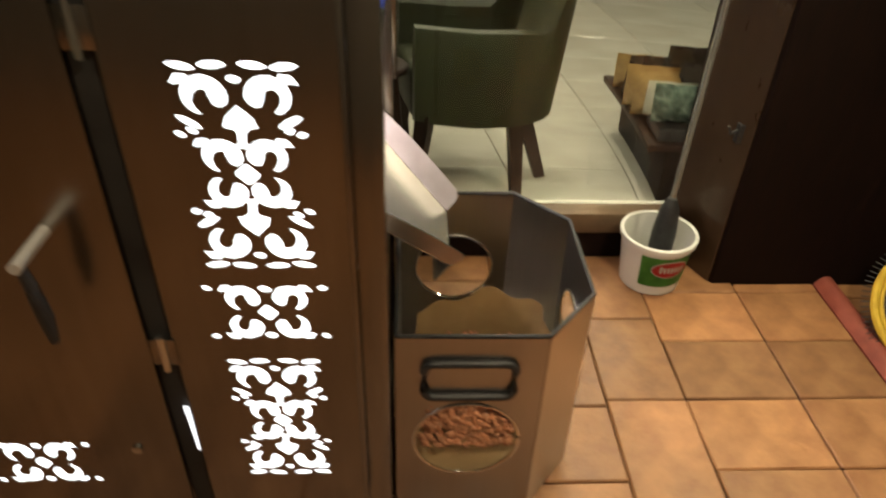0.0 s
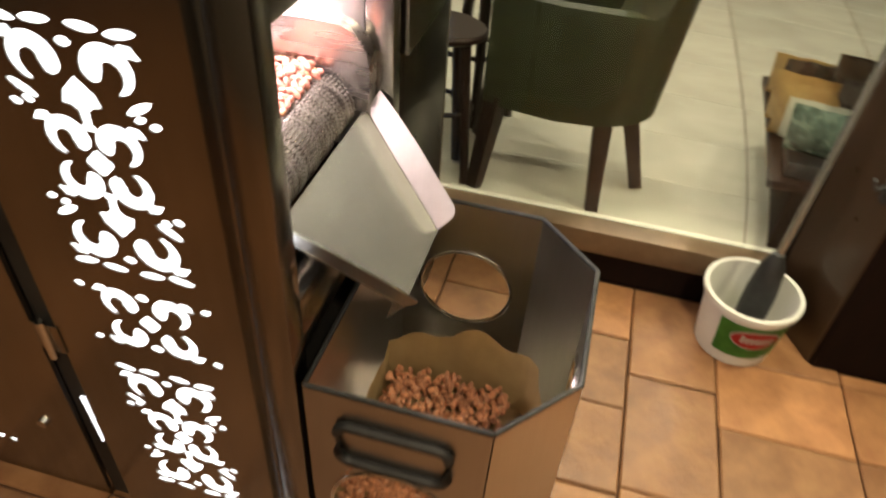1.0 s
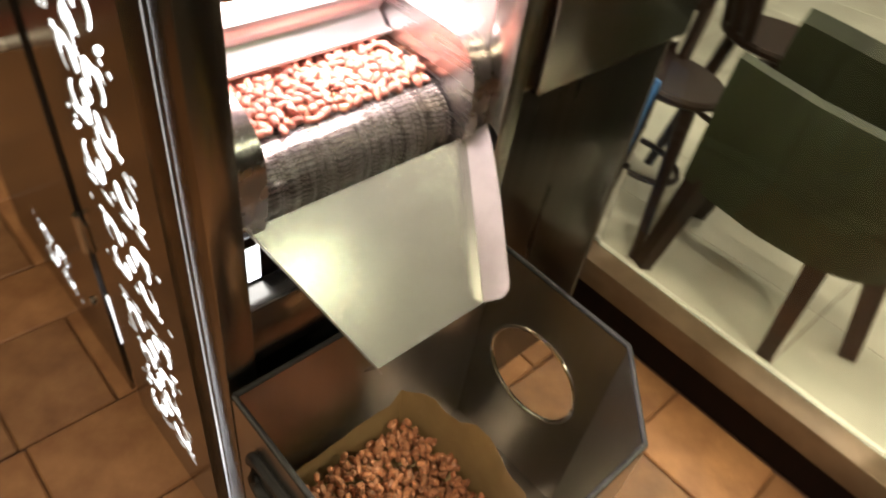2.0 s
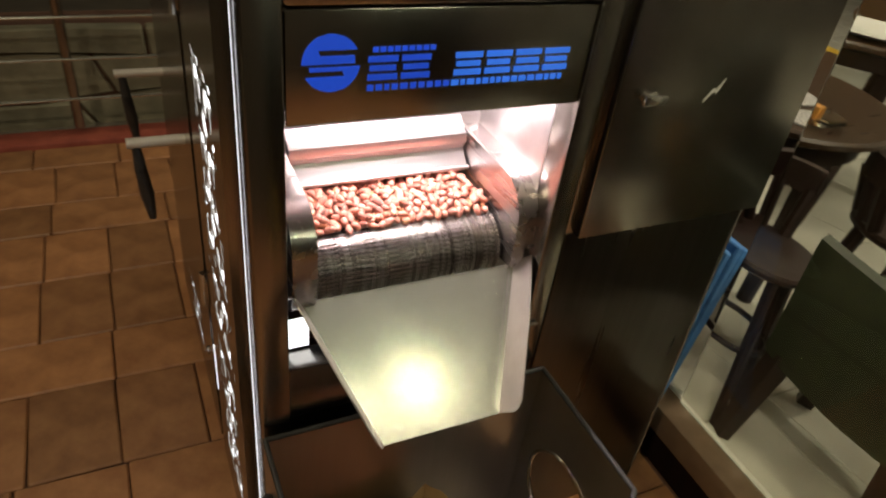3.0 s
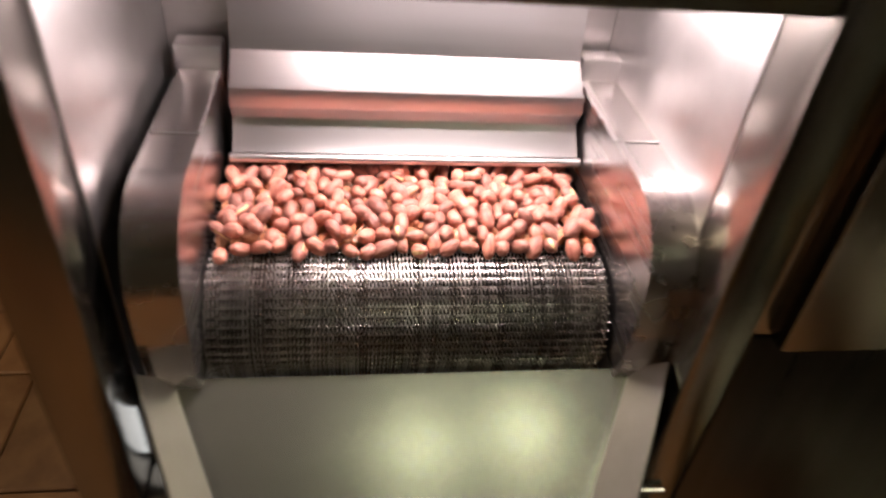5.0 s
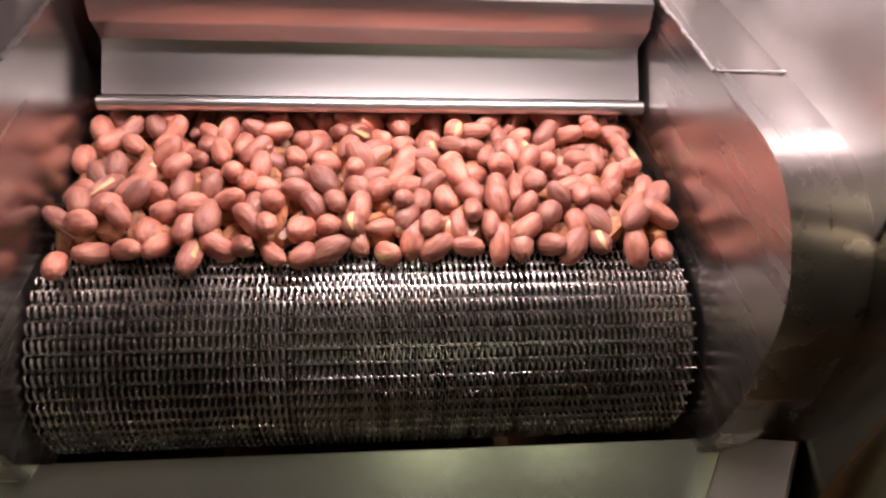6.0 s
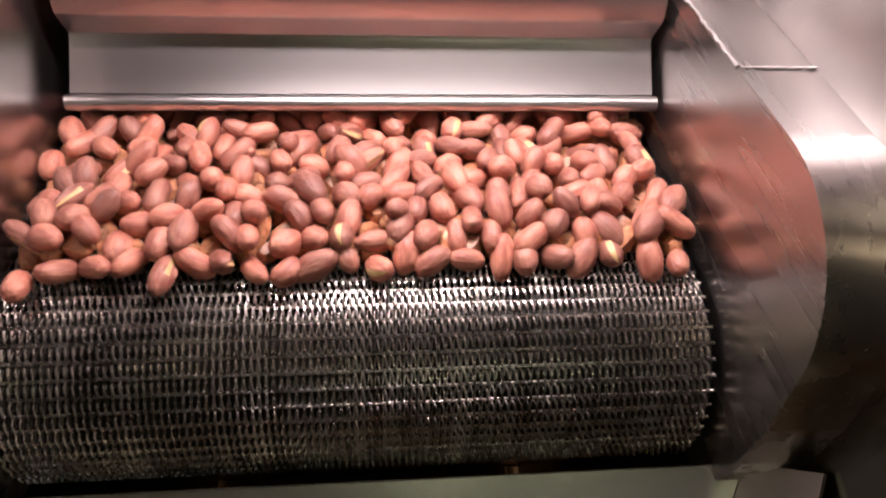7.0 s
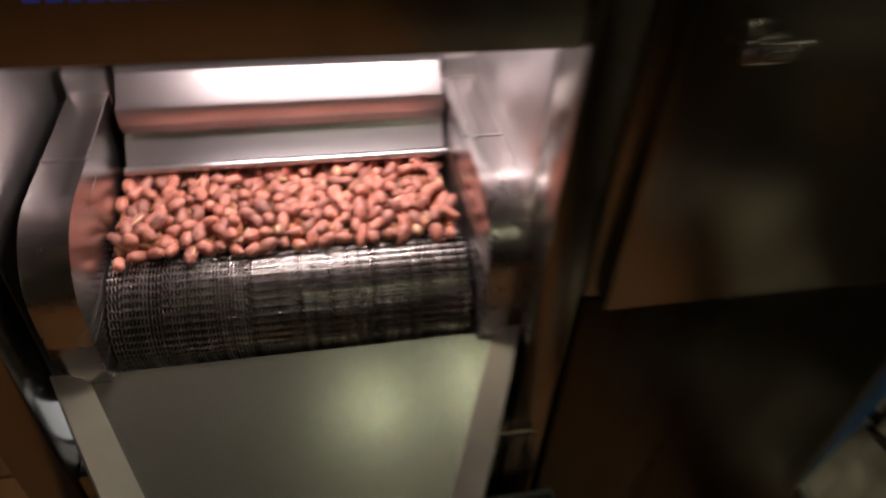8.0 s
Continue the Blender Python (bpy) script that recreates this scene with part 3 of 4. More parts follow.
def ornament(door, yc, z0, z1):
    """The long motif between two heights, the same upwards and downwards."""
    s = (z1 - z0) / 0.36
    zc = (z0 + z1) / 2
    for u in (1, -1):
        def Z(v):
            return zc + u * v * s
        for f in (1, -1):
            def Y(v):
                return yc + f * v * s
            inlay(CURL, door, Y(0.034), Z(0.030), 0, f, s * 1.0, u)
            inlay(CURL, door, Y(0.046), Z(0.128), 0, f, s * 1.10, u)
            inlay(DASH, door, Y(0.074), Z(0.088), 30 * f * u, 1, s)
            inlay(DOT, door, Y(0.072), Z(0.074), 20 * f * u, 1, s)
            inlay(DOT, door, Y(0.090), Z(0.068), 15 * f * u, 1, s)
            inlay(DASH, door, Y(0.028), Z(0.176), -4 * f * u, 1, s)
            inlay(DASH, door, Y(0.072), Z(0.174), 8 * f * u, 1, s)
        inlay(ARROW, door, yc, Z(0.085), 0, 1, s * 1.0, u)
        inlay(DOT, door, yc, Z(0.155), 0, 1, s * 1.2)
    inlay(DIAMOND, door, yc, zc, 0, 1, s)


def ornament_short(door, yc, zc, s):
    for u in (1, -1):
        for f in (1, -1):
            inlay(CURL, door, yc + f * 0.040 * s, zc + u * 0.030 * s, 0, f, s * 0.95, u)
            inlay(DOT, door, yc + f * 0.096 * s, zc + u * 0.054 * s, 10 * f * u, 1, s)
        inlay(DOT, door, yc, zc + u * 0.052 * s, 0, 1, s * 1.3)
    inlay(DIAMOND, door, yc, zc, 0, 1, s * 0.9)


ornament(door_front, 0.203, 0.709, 1.056)
ornament_short(door_front, 0.204, 0.611, 1.0)
ornament(door_front, 0.208, 0.170, 0.499)
ornament_short(door_rear, 0.700, 0.213, 1.0)

for door, cuts in CUTS.items():
    tool_bm = bmesh.new()
    for me, m in cuts:
        one = bmesh.new()
        one.from_mesh(me)
        one.transform(Matrix.Translation(-base_of(machine)) @ m)
        if one.calc_volume(signed=True) < 0:
            bmesh.ops.reverse_faces(one, faces=one.faces)
        merge(tool_bm, one)
    tool_me = bpy.data.meshes.new("cutter")
    tool_bm.to_mesh(tool_me)
    tool_bm.free()
    tool = new("cutter", tool_me)
    cut = door.modifiers.new("cut", "BOOLEAN")
    cut.object, cut.operation, cut.solver, cut.use_self = tool, "DIFFERENCE", "EXACT", True
    tool.parent = door
    bpy.context.view_layer.update()
    done = bpy.data.meshes.new_from_object(door.evaluated_get(bpy.context.evaluated_depsgraph_get()))
    door.modifiers.clear()
    door.data = done
    bpy.data.objects.remove(tool)
for y0, y1, z0, z1, d in ((0.09, 0.31, 0.14, 1.09, door_front), (0.575, 0.825, 0.10, 0.32, door_rear)):
    part("acrylic_back", box(PX + 0.005, PX + 0.007, y0, y1, z0, z1), LIT, d, "white acrylic lit from behind")

# hinges, cam lock and lever handles of the side doors
for z in (1.10, 0.52):
    h = part("hinge", tube([(PX - 0.006, 0.398, z - 0.04), (PX - 0.006, 0.398, z + 0.04)], 0.007, 10), CHROME, machine, "steel barrel hinge")
    part("hinge_leaf", box(PX - 0.003, PX - 0.0005, 0.375, 0.421, z - 0.03, z + 0.03, 0.001), STEEL, h)
part("cam_lock", tube([(PX + 0.001, 0.504, 0.255), (PX - 0.006, 0.504, 0.255)], 0.010, 14), CHROME, door_rear, "small chrome cam lock")
# tapered glowing sliver, drawn in the shape of the leaking light
part("light_leak", prism([(0.382, 0.375), (0.391, 0.375), (0.388, 0.32), (0.385, 0.25), (0.382, 0.25)], "x", PX - 0.001, PX + 0.0015), LED, machine, "glowing sliver standing in for white light leaking at the door's edge")
for y, z in ((0.53, 0.781), (0.90, 0.765)):
    h = part("lever_handle", tube([(PX, y, z), (-0.124, y, z)], 0.010, 12), PALE_METAL, door_rear, "steel stub with a hanging black grip")
    part("grip", tube([(-0.108, y, z - 0.006), (-0.106, y - 0.003, z - 0.05), (-0.101, y - 0.003, z - 0.11), (-0.097, y, z - 0.165)], [0.008, 0.011, 0.013, 0.007], 10), BLACK, h, "black plastic grip")

# ---- control cabinet ----
cabinet = thing("control_cabinet", (0.70, 0.2, 0.0), "tall brushed steel control cabinet beside the roaster", "cabinet")
part("lower_body", box(0.502, 0.890, 0.012, 0.42, 0.0, 0.815, 0.003), DIMMED_STEEL, cabinet, "steel lower body, darkened for its dim reflections")
part("upper_box", box(0.499, 0.908, 0.012, 0.40, 0.817, 1.300, 0.003), STEEL, cabinet)
# paler steel strip paints the light that the sheet's edge catches
part("edge_glint", box(0.8905, 0.8945, 0.010, 0.016, 0.01, 0.812, 0.001), STEEL_SATIN, cabinet, "cut edge of the sheet, in paler steel as a painted glint")
part("lid", box(0.495, 0.912, -0.004, 0.404, 1.3015, 1.40, 0.003), STEEL, cabinet)
cdoor = part("door", box(0.511, 0.905, -0.008, 0.0115, 0.819, 1.297, 0.003), STEEL, cabinet, "steel cabinet door")
lk = part("latch", tube([(0.564, -0.008, 1.062), (0.564, -0.020, 1.062)], 0.011, 14), CHROME, cdoor, "chrome wing latch")
part("wing", box(0.545, 0.588, -0.028, -0.020, 1.054, 1.069, 0.003), CHROME, lk)
part("wing_ridge", box(0.556, 0.574, -0.032, -0.028, 1.057, 1.066, 0.002), CHROME, lk)
part("lightning_mark", prism([(0.676, 1.045), (0.690, 1.066), (0.691, 1.058), (0.708, 1.080), (0.697, 1.056), (0.694, 1.064)], "y", -0.0095, -0.0079), PLATEWHITE, cdoor, "small silver lightning bolt mark")

# ---- bin below the chute ----
RIM = 0.535
bin_thing = thing("collecting_bin", (0.25, -0.2, 0.0), "steel collecting bin with cut corners, round windows and black rim", "bin")
PLAN = [(0.0, -0.014), (-0.002, -0.298), (0.122, -0.406), (0.388, -0.406), (0.508, -0.290), (0.506, -0.014)]


def wall_between(p, q, z0, z1, thick, hole=None):
    """A flat steel wall; hole: (centre along, height, radius) cuts a round opening."""
    p, q = Vector((*p, 0)), Vector((*q, 0))
    d = (q - p).normalized()
    nrm = Vector((d.y, -d.x, 0))
    L = (q - p).length
    bm = bmesh.new()

    def at(u, z, k):
        return p + d * u + Vector((0, 0, z)) + nrm * (thick * k)
    if not hole:
        vs = [[bm.verts.new(at(u, z, k)) for u, z in ((0, z0), (L, z0), (L, z1), (0, z1))] for k in (0, 1)]
        n = 4
        bm.faces.new(vs[0])
        bm.faces.new(vs[1][::-1])
        for i in range(n):
            bm.faces.new((vs[0][i], vs[0][(i + 1) % n], vs[1][(i + 1) % n], vs[1][i]))
        return bm
    hc, hz, hr = hole
    n = 48
    rows = []
    for k in (0, 1):
        inner, outer = [], []
        for i in range(n):
            a = 2 * math.pi * i / n
            c, s = math.cos(a), math.sin(a)
            inner.append(bm.verts.new(at(hc + hr * c, hz + hr * s, k)))
            tx = ((L - hc) if c > 0 else hc) / max(abs(c), 1e-6)
            tz = ((z1 - hz) if s > 0 else (hz - z0)) / max(abs(s), 1e-6)
            t = min(tx, tz)
            outer.append(bm.verts.new(at(hc + t * c, hz + t * s, k)))
        for i in range(n):
            j = (i + 1) % n
            bm.faces.new((inner[i], inner[j], outer[j], outer[i]))
        cs = [(L, z1), (0, z1), (0, z0), (L, z0)]
        for cu, cz in cs:
            a = math.atan2(cz - hz, cu - hc) % (2 * math.pi)
            i = int(a / (2 * math.pi) * n) % n
            bm.faces.new((outer[i], outer[(i + 1) % n], bm.verts.new(at(cu, cz, k))))
        rows.append(inner)
    for i in range(n):
        j = (i + 1) % n
        bm.faces.new((rows[0][i], rows[0][j], rows[1][j], rows[1][i]))
    return bm


for i, (a, b) in enumerate(zip(PLAN, PLAN[1:] + PLAN[:1])):
    hole = {0: (0.142, 0.250, 0.108), 2: (0.133, 0.330, 0.085), 4: (0.138, 0.310, 0.100)}.get(i)
    w = part("bin_wall", wall_between(a, b, 0.02, RIM - 0.004, 0.003, hole), BIN_STEEL, bin_thing, smooth=False)
    d = (Vector((*b, 0)) - Vector((*a, 0)))
    part("rim_edging", tube([(*a, RIM), (*b, RIM)], 0.0045, 8), BLACK, bin_thing, "black rubber rim edging")
    if i == 0:
        left_wall = w
part("bottom", prism(PLAN, "z", 0.02, 0.024), BIN_STEEL, bin_thing)
for x, y in ((0.05, -0.06), (0.05, -0.27), (0.45, -0.06), (0.45, -0.27)):
    part("caster", lathe([(0, 0), (0.02, 0), (0.02, 0.02), (0, 0.02)], 12, (x, y, 0)), BLACK, bin_thing)
# round window rings and the domed pane
ring = bmesh.new()
rp = [(-0.0035, -0.155 + 0.108 * math.cos(2 * math.pi * k / 48), 0.250 + 0.108 * math.sin(2 * math.pi * k / 48)) for k in range(49)]
part("window_ring", tube(rp, 0.0045, 8, ring, False), CHROME, left_wall, "polished ring round the window")
dome = bmesh.new()
rows = []
for k in range(5):
    a = radians(90 * k / 5)
    rows.append([dome.verts.new((-0.002 - 0.018 * math.sin(a), -0.155 + 0.106 * math.cos(a) * math.cos(2 * math.pi * j / 40), 0.250 + 0.106 * math.cos(a) * math.sin(2 * math.pi * j / 40))) for j in range(40)])
for a, b in zip(rows, rows[1:]):
    for j in range(40):
        dome.faces.new((a[j], a[(j + 1) % 40], b[(j + 1) % 40], b[j]))
dome.faces.new(rows[-1])
dm = part("window_dome", dome, ACRYLIC, left_wall, "clear domed window")
dm.visible_shadow = False
rp = [(0.5065, -0.152 + 0.100 * math.cos(2 * math.pi * k / 48), 0.310 + 0.100 * math.sin(2 * math.pi * k / 48)) for k in range(49)]
part("window_ring", tube(rp, 0.004, 8, None, False), CHROME, bin_thing, "polished ring round the window")
rp = [(0.255 + 0.085 * math.cos(2 * math.pi * k / 40), -0.4045, 0.330 + 0.085 * math.sin(2 * math.pi * k / 40)) for k in range(41)]
part("window_ring", tube(rp, 0.004, 8, None, False), CHROME, bin_thing, "polished ring round the window")
# black recessed handle
hy0, hy1, hz0, hz1 = -0.240, -0.066, 0.385, 0.474
hl = [(-0.0105, y, z) for y, z in [(hy0 + 0.02, hz0)] + [(hy1 - 0.02, hz0)] + arc(hy1 - 0.02, hz0 + 0.02, 0.02, -90, 0, 4) + arc(hy1 - 0.02, hz1 - 0.02, 0.02, 0, 90, 4) + arc(hy0 + 0.02, hz1 - 0.02, 0.02, 90, 180, 4) + arc(hy0 + 0.02, hz0 + 0.02, 0.02, 180, 270, 4)]
handle = part("handle", tube(hl, 0.0088, 10, None, False), BLACK, left_wall, "thick black plastic loop handle")

# paper tray with roasted nuts in the bin
tray = thing("paper_tray", (0.26, -0.2, 0.03), "crumpled brown paper liner standing in the bin", "tray")


def paper():
    """A crumpled sheet that stands behind the nuts and turns forward at both ends."""
    bm = bmesh.new()
    line = [(0.195, -0.366), (0.235, -0.362), (0.275, -0.35), (0.300, -0.32), (0.305, -0.26), (0.310, -0.20), (0.305, -0.14), (0.300, -0.09), (0.285, -0.055), (0.20, -0.045), (0.10, -0.042), (0.02, -0.04)]
    fine = []
    for p, q in zip(line, line[1:]):
        for k in range(4):
            fine.append((p[0] + (q[0] - p[0]) * k / 4, p[1] + (q[1] - p[1]) * k / 4))
    rows = []
    for j in range(9):
        row = []
        for k, (x, y) in enumerate(fine):
            u = j / 8
            top = 0.385 + 0.022 * math.sin(y * 21) + 0.012 * math.sin(y * 55 + 1)
            if x < 0.28:
                top -= 0.05 * (0.28 - x) / 0.26 + 0.03
            z = 0.04 + (top - 0.04) * u
            w = 0.008 * noise.noise(Vector((x * 30, y * 30, z * 22)))
            row.append(bm.verts.new((x - 0.012 * u + w, y + w * 0.7, z)))
        rows.append(row)
    for a, b in zip(rows, rows[1:]):
        for k in range(len(fine) - 1):
            bm.faces.new((a[k], a[k + 1], b[k + 1], b[k]))
    bmesh.ops.solidify(bm, geom=bm.faces[:], thickness=0.0015)
    return bm


part("liner", paper(), CARD, tray)


def nut_mesh(seed, low=False, split=False):
    rng = random.Random(seed)
    bm = bmesh.new()
    nl, nr = (6, 6) if low else (10, 12)
    L, R = rng.uniform(0.0078, 0.0120), rng.uniform(0.0052, 0.0067)
    bend, waist, tip = rng.uniform(-0.0024, 0.0024), rng.uniform(-0.08, 0.16), rng.uniform(0.0, 0.42)
    rows = []
    for i in range(nl + 1):
        t = -1 + 2 * i / nl
        ang = t * math.pi / 2
        z = L * math.sin(ang)
        r = R * math.cos(ang) ** 0.85 * (1 - waist * math.exp(-(t * 3) ** 2)) * (1 - tip * max(t, 0) ** 2)
        off = bend * (1 - t * t)
        if i in (0, nl):
            rows.append([bm.verts.new((off, 0, z))] * nr)
        else:
            rows.append([bm.verts.new((off + r * math.cos(2 * math.pi * k / nr) * rng.uniform(0.95, 1.04), r * math.sin(2 * math.pi * k / nr) * rng.uniform(0.95, 1.04), z)) for k in range(nr)])
    for i, (a, b) in enumerate(zip(rows, rows[1:])):
        for k in range(nr):
            vs = list(dict.fromkeys((a[k], a[(k + 1) % nr], b[(k + 1) % nr], b[k])))
            f = bm.faces.new(vs)
            if split and k == 2 and i > 3:
                f.material_index = 1
    if split:
        for v in bm.verts:
            a = math.atan2(v.co.y, v.co.x)
            if abs(a - 1.55) < 0.2 and v.co.z > -0.003:
                v.co.x *= 0.72
                v.co.y *= 0.72
    return finish(bm, [NUT, NUT_PALE], True)


NUTS = [nut_mesh(s) for s in range(26)]
SPLITS = [nut_mesh(50 + s, split=True) for s in range(8)]
BELT_Z = RZ + RR + 0.001


rng = random.Random(7)
LOW = [nut_mesh(s + 80, True) for s in range(6)]


def merge_fast(a, b):
    idx = {v: a.verts.new(v.co) for v in b.verts}
    for f in b.faces:
        a.faces.new([idx[v] for v in f.verts])
    b.free()


def staggered(x0, x1, y0, y1, dx, dy, jit):
    out = []
    j, y = 0, y0
    while y < y1:
        x = x0 + (dx / 2 if j % 2 else 0)
        while x < x1:
            out.append((x + rng.uniform(-jit, jit), y + rng.uniform(-jit, jit)))
            x += dx * rng.uniform(0.92, 1.08)
        y += dy
        j += 1
    return out


def lying(x, y, z, low=False):
    drop = RR - math.sqrt(RR * RR - (RY - y) ** 2) if y < RY else 0.0
    ang = rng.gauss(0, 38) if rng.random() < 0.6 else rng.uniform(0, 180)
    return pose(x, y, BELT_Z + z - drop, rng.uniform(48, 128), rng.uniform(-14, 14), ang) @ Matrix.Rotation(rng.uniform(0, 6.28), 4, "Z")


def belt_front(x):
    """The uneven front edge of the nuts across the belt."""
    return 0.1165 + 0.010 * noise.noise(Vector((x * 52, 2.0, 0))) - 0.004 * (x < 0.13)


under = bmesh.new()
for x, y in staggered(BX0 + 0.008, BX1 - 0.008, 0.128, 0.245, 0.0120, 0.0115, 0.0014):
    tmp = bmesh.new()
    tmp.from_mesh(rng.choice(LOW))
    tmp.transform(lying(x, y, 0.0052))
    merge_fast(under, tmp)
tagged(part("peanut_layer", under, [NUT_LOOSE, NUT_PALE], None, "lower layer of roasted peanuts on the belt"), category="peanuts", kind="stuff")


def belt_nut(x, y, z):
    me = rng.choice(SPLITS) if rng.random() < 0.15 else rng.choice(NUTS)
    o = tagged(new("peanut", me), "roasted red-skinned peanut lying on the wire belt", "peanut", "peanuts on the belt")
    o.matrix_basis = lying(x, y, z)


x = BX0 + 0.011
while x < BX1 - 0.005:
    belt_nut(x, belt_front(x) + rng.uniform(-0.004, 0.005), 0.0055)
    x += rng.uniform(0.0105, 0.0165)
for x, y in staggered(BX0 + 0.007, BX1 - 0.007, 0.1275, 0.235, 0.0143, 0.0128, 0.0038):
    belt_nut(x, y, 0.0146 + rng.uniform(-0.0025, 0.0045) - 0.004 * max(0, (0.135 - y) / 0.01))

# loose nuts in the bin
def heap(n, x0, x1, y0, y1, z0, z1, seed):
    r2 = random.Random(seed)
    bm = bmesh.new()
    for _ in range(n):
        m = pose(r2.uniform(x0, x1), r2.uniform(y0, y1), r2.uniform(z0, z1), r2.uniform(0, 180), 0, r2.uniform(0, 360))
        me = r2.choice(LOW)
        tmp = bmesh.new()
        tmp.from_mesh(me)
        tmp.transform(m)
        merge_fast(bm, tmp)
    return bm


hp = tagged(part("peanut_heap", heap(800, 0.045, 0.29, -0.295, -0.06, 0.235, 0.280, 3), [NUT_LOOSE, NUT_PALE], None, "loose roasted peanuts heaped in the paper liner"), category="peanuts", kind="stuff")
hw = tagged(part("peanut_heap", heap(420, 0.001, 0.014, -0.245, -0.065, 0.235, 0.35, 5), [NUT_LOOSE, NUT_PALE], None, "roasted peanuts pressed against the round window"), category="peanuts", kind="stuff")
part("liner_floor", prism([(0.02, -0.05), (0.30, -0.05), (0.30, -0.34), (0.20, -0.34), (0.02, -0.245)], "z", 0.212, 0.218), CARD, tray)
part("liner_side", box(0.016, 0.02, -0.255, -0.05, 0.13, 0.285, 0.002), CARD, tray)

# ---- bucket with squeegee brush ----
BC = (0.858, -0.826, 0.0)
bucket = thing("bucket", BC, "white plastic food bucket with a green and red label", "bucket")
part("body", lathe([(0, 0.004), (0.086, 0.004), (0.088, 0.0), (0.094, 0.004), (0.113, 0.172), (0.121, 0.174), (0.122, 0.190), (0.118, 0.193), (0.110, 0.190), (0.092, 0.012), (0, 0.010)], 48, BC), PLASTIC, bucket)


def wrap(name, a0, a1, z0, z1, off, material, label, oval=False):
    bm = bmesh.new()
    n, rows = 20, []
    for j in range(9):
        row = []
        for i in range(n + 1):
            u, v = 2 * i / n - 1, 2 * j / 8 - 1
            if oval:
                u, v = u * math.sqrt(1 - v * v / 2), v * math.sqrt(1 - u * u / 2)
            a = radians((a0 + a1) / 2 + u * (a1 - a0) / 2)
            z = (z0 + z1) / 2 + v * (z1 - z0) / 2
            r = 0.094 + (z - 0.004) / 0.168 * 0.019 + off
            row.append(bm.verts.new((BC[0] + r * math.cos(a), BC[1] + r * math.sin(a), z)))
        rows.append(row)
    for p, q in zip(rows, rows[1:]):
        for i in range(n):
            bm.faces.new((p[i], p[i + 1], q[i + 1], q[i]))
    bmesh.ops.solidify(bm, geom=bm.faces[:], thickness=-0.0006)
    return part(name, bm, material, bucket, label)


wrap("label_green", 140, 240, 0.040, 0.158, 0.0008, PRINT_GREEN, "green printed label")
wrap("label_white", 158, 226, 0.078, 0.146, 0.0016, PLASTIC, "white oval border", True)
wrap("label_red", 160, 224, 0.082, 0.142, 0.0024, PRINT_RED, "red oval with plain pale bars", True)
for k in range(7):
    a = 172 + k * 6.3
    wrap("label_bar", a, a + 4.2, 0.101, 0.122 if k else 0.128, 0.0034, PLASTIC, "pale bar of lettering")
brush = thing("squeegee", (0.868, -0.846, 0.012), "black squeegee with a long grey metal pole standing in the bucket", "squeegee")
part("head", lathe([(0, 0.0), (0.030, 0.002), (0.038, 0.08), (0.038, 0.17), (0.030, 0.25), (0.014, 0.29), (0, 0.295)], 20, (0.868, -0.846, 0.014)), BLACK, brush)
part("pole", tube([(0.870, -0.847, 0.29), (0.975, -0.903, 0.82), (1.02, -0.926, 1.05)], 0.0095, 10), STEEL_SATIN, brush, "grey metal pole")
hook = thing("wall_hook", (0.88, -1.0, 0.5), "small black hook on the wooden wall", "hook")
part("plate", box(0.868, 0.896, -1.010, -0.992, 0.49, 0.55, 0.003), BLACK, hook)
part("prong", tube([(0.88, -0.994, 0.53), (0.876, -0.970, 0.52), (0.874, -0.960, 0.545)], 0.005, 8), BLACK, hook)

# hanging lamps over the terrace
for x, y, z in PENDANTS:
    d = thing("pendant_lamp", (x, y, z), "small hanging lamp with a steel shade, switched on", "lamp", "hanging lamps")
    part("shade", lathe([(0.060, 0.030), (0.064, 0.030), (0.064, 0.06), (0.03, 0.09), (0.008, 0.10), (0.006, 0.098), (0.028, 0.086), (0.060, 0.056)], 24, (x, y, z)), STEEL, d)
    part("bulb", lathe([(0, -0.042), (0.020, -0.037), (0.036, -0.020), (0.041, 0.0), (0.036, 0.02), (0.015, 0.04), (0, 0.042)], 20, (x, y, z - 0.004)), BULB, d, "glowing bulb")
    part("cord", tube([(x, y, z + 0.098), (x, y, CEIL)], 0.003, 6), BLACK, d, "black cord")

# ---- railing and stone beyond the kerb ----
rail = thing("railing", (-0.8, 2.13, 0.045), "steel railing with thin horizontal bars above the kerb", "railing")
for z in (0.172, 0.332, 0.490, 0.650, 0.81):
    part("bar", tube([(-2.58, 2.125, z), (0.97, 2.125, z)], 0.007, 8), STEEL_SATIN, rail)
for x in (-1.78, -0.275, 0.93):
    part("post", tube([(x, 2.14, 0.045), (x, 2.14, 0.90)], 0.019, 12), STEEL, rail)
part("handrail", tube([(-2.58, 2.135, 0.91), (0.97, 2.135, 0.91)], 0.022, 12), STEEL, rail)
bank = structure("stone_bank", box(-2.6, 0.98, 2.36, 2.6, -0.1, 0.36), GROUT, "rough grey stone bank behind the railing", "wall")
ground_back = structure("ground_back", box(-2.6, 0.98, 2.19, 4.2, -0.12, -0.04), PLASTER, "dark ground behind the railing", "ground")
rs = random.Random(4)


def lerp_z(line, x):
    return line[0] + line[1] * math.sin(x * 2.1 + line[2]) + 0.4 * line[1] * math.sin(x * 6.3 + line[2] * 2)


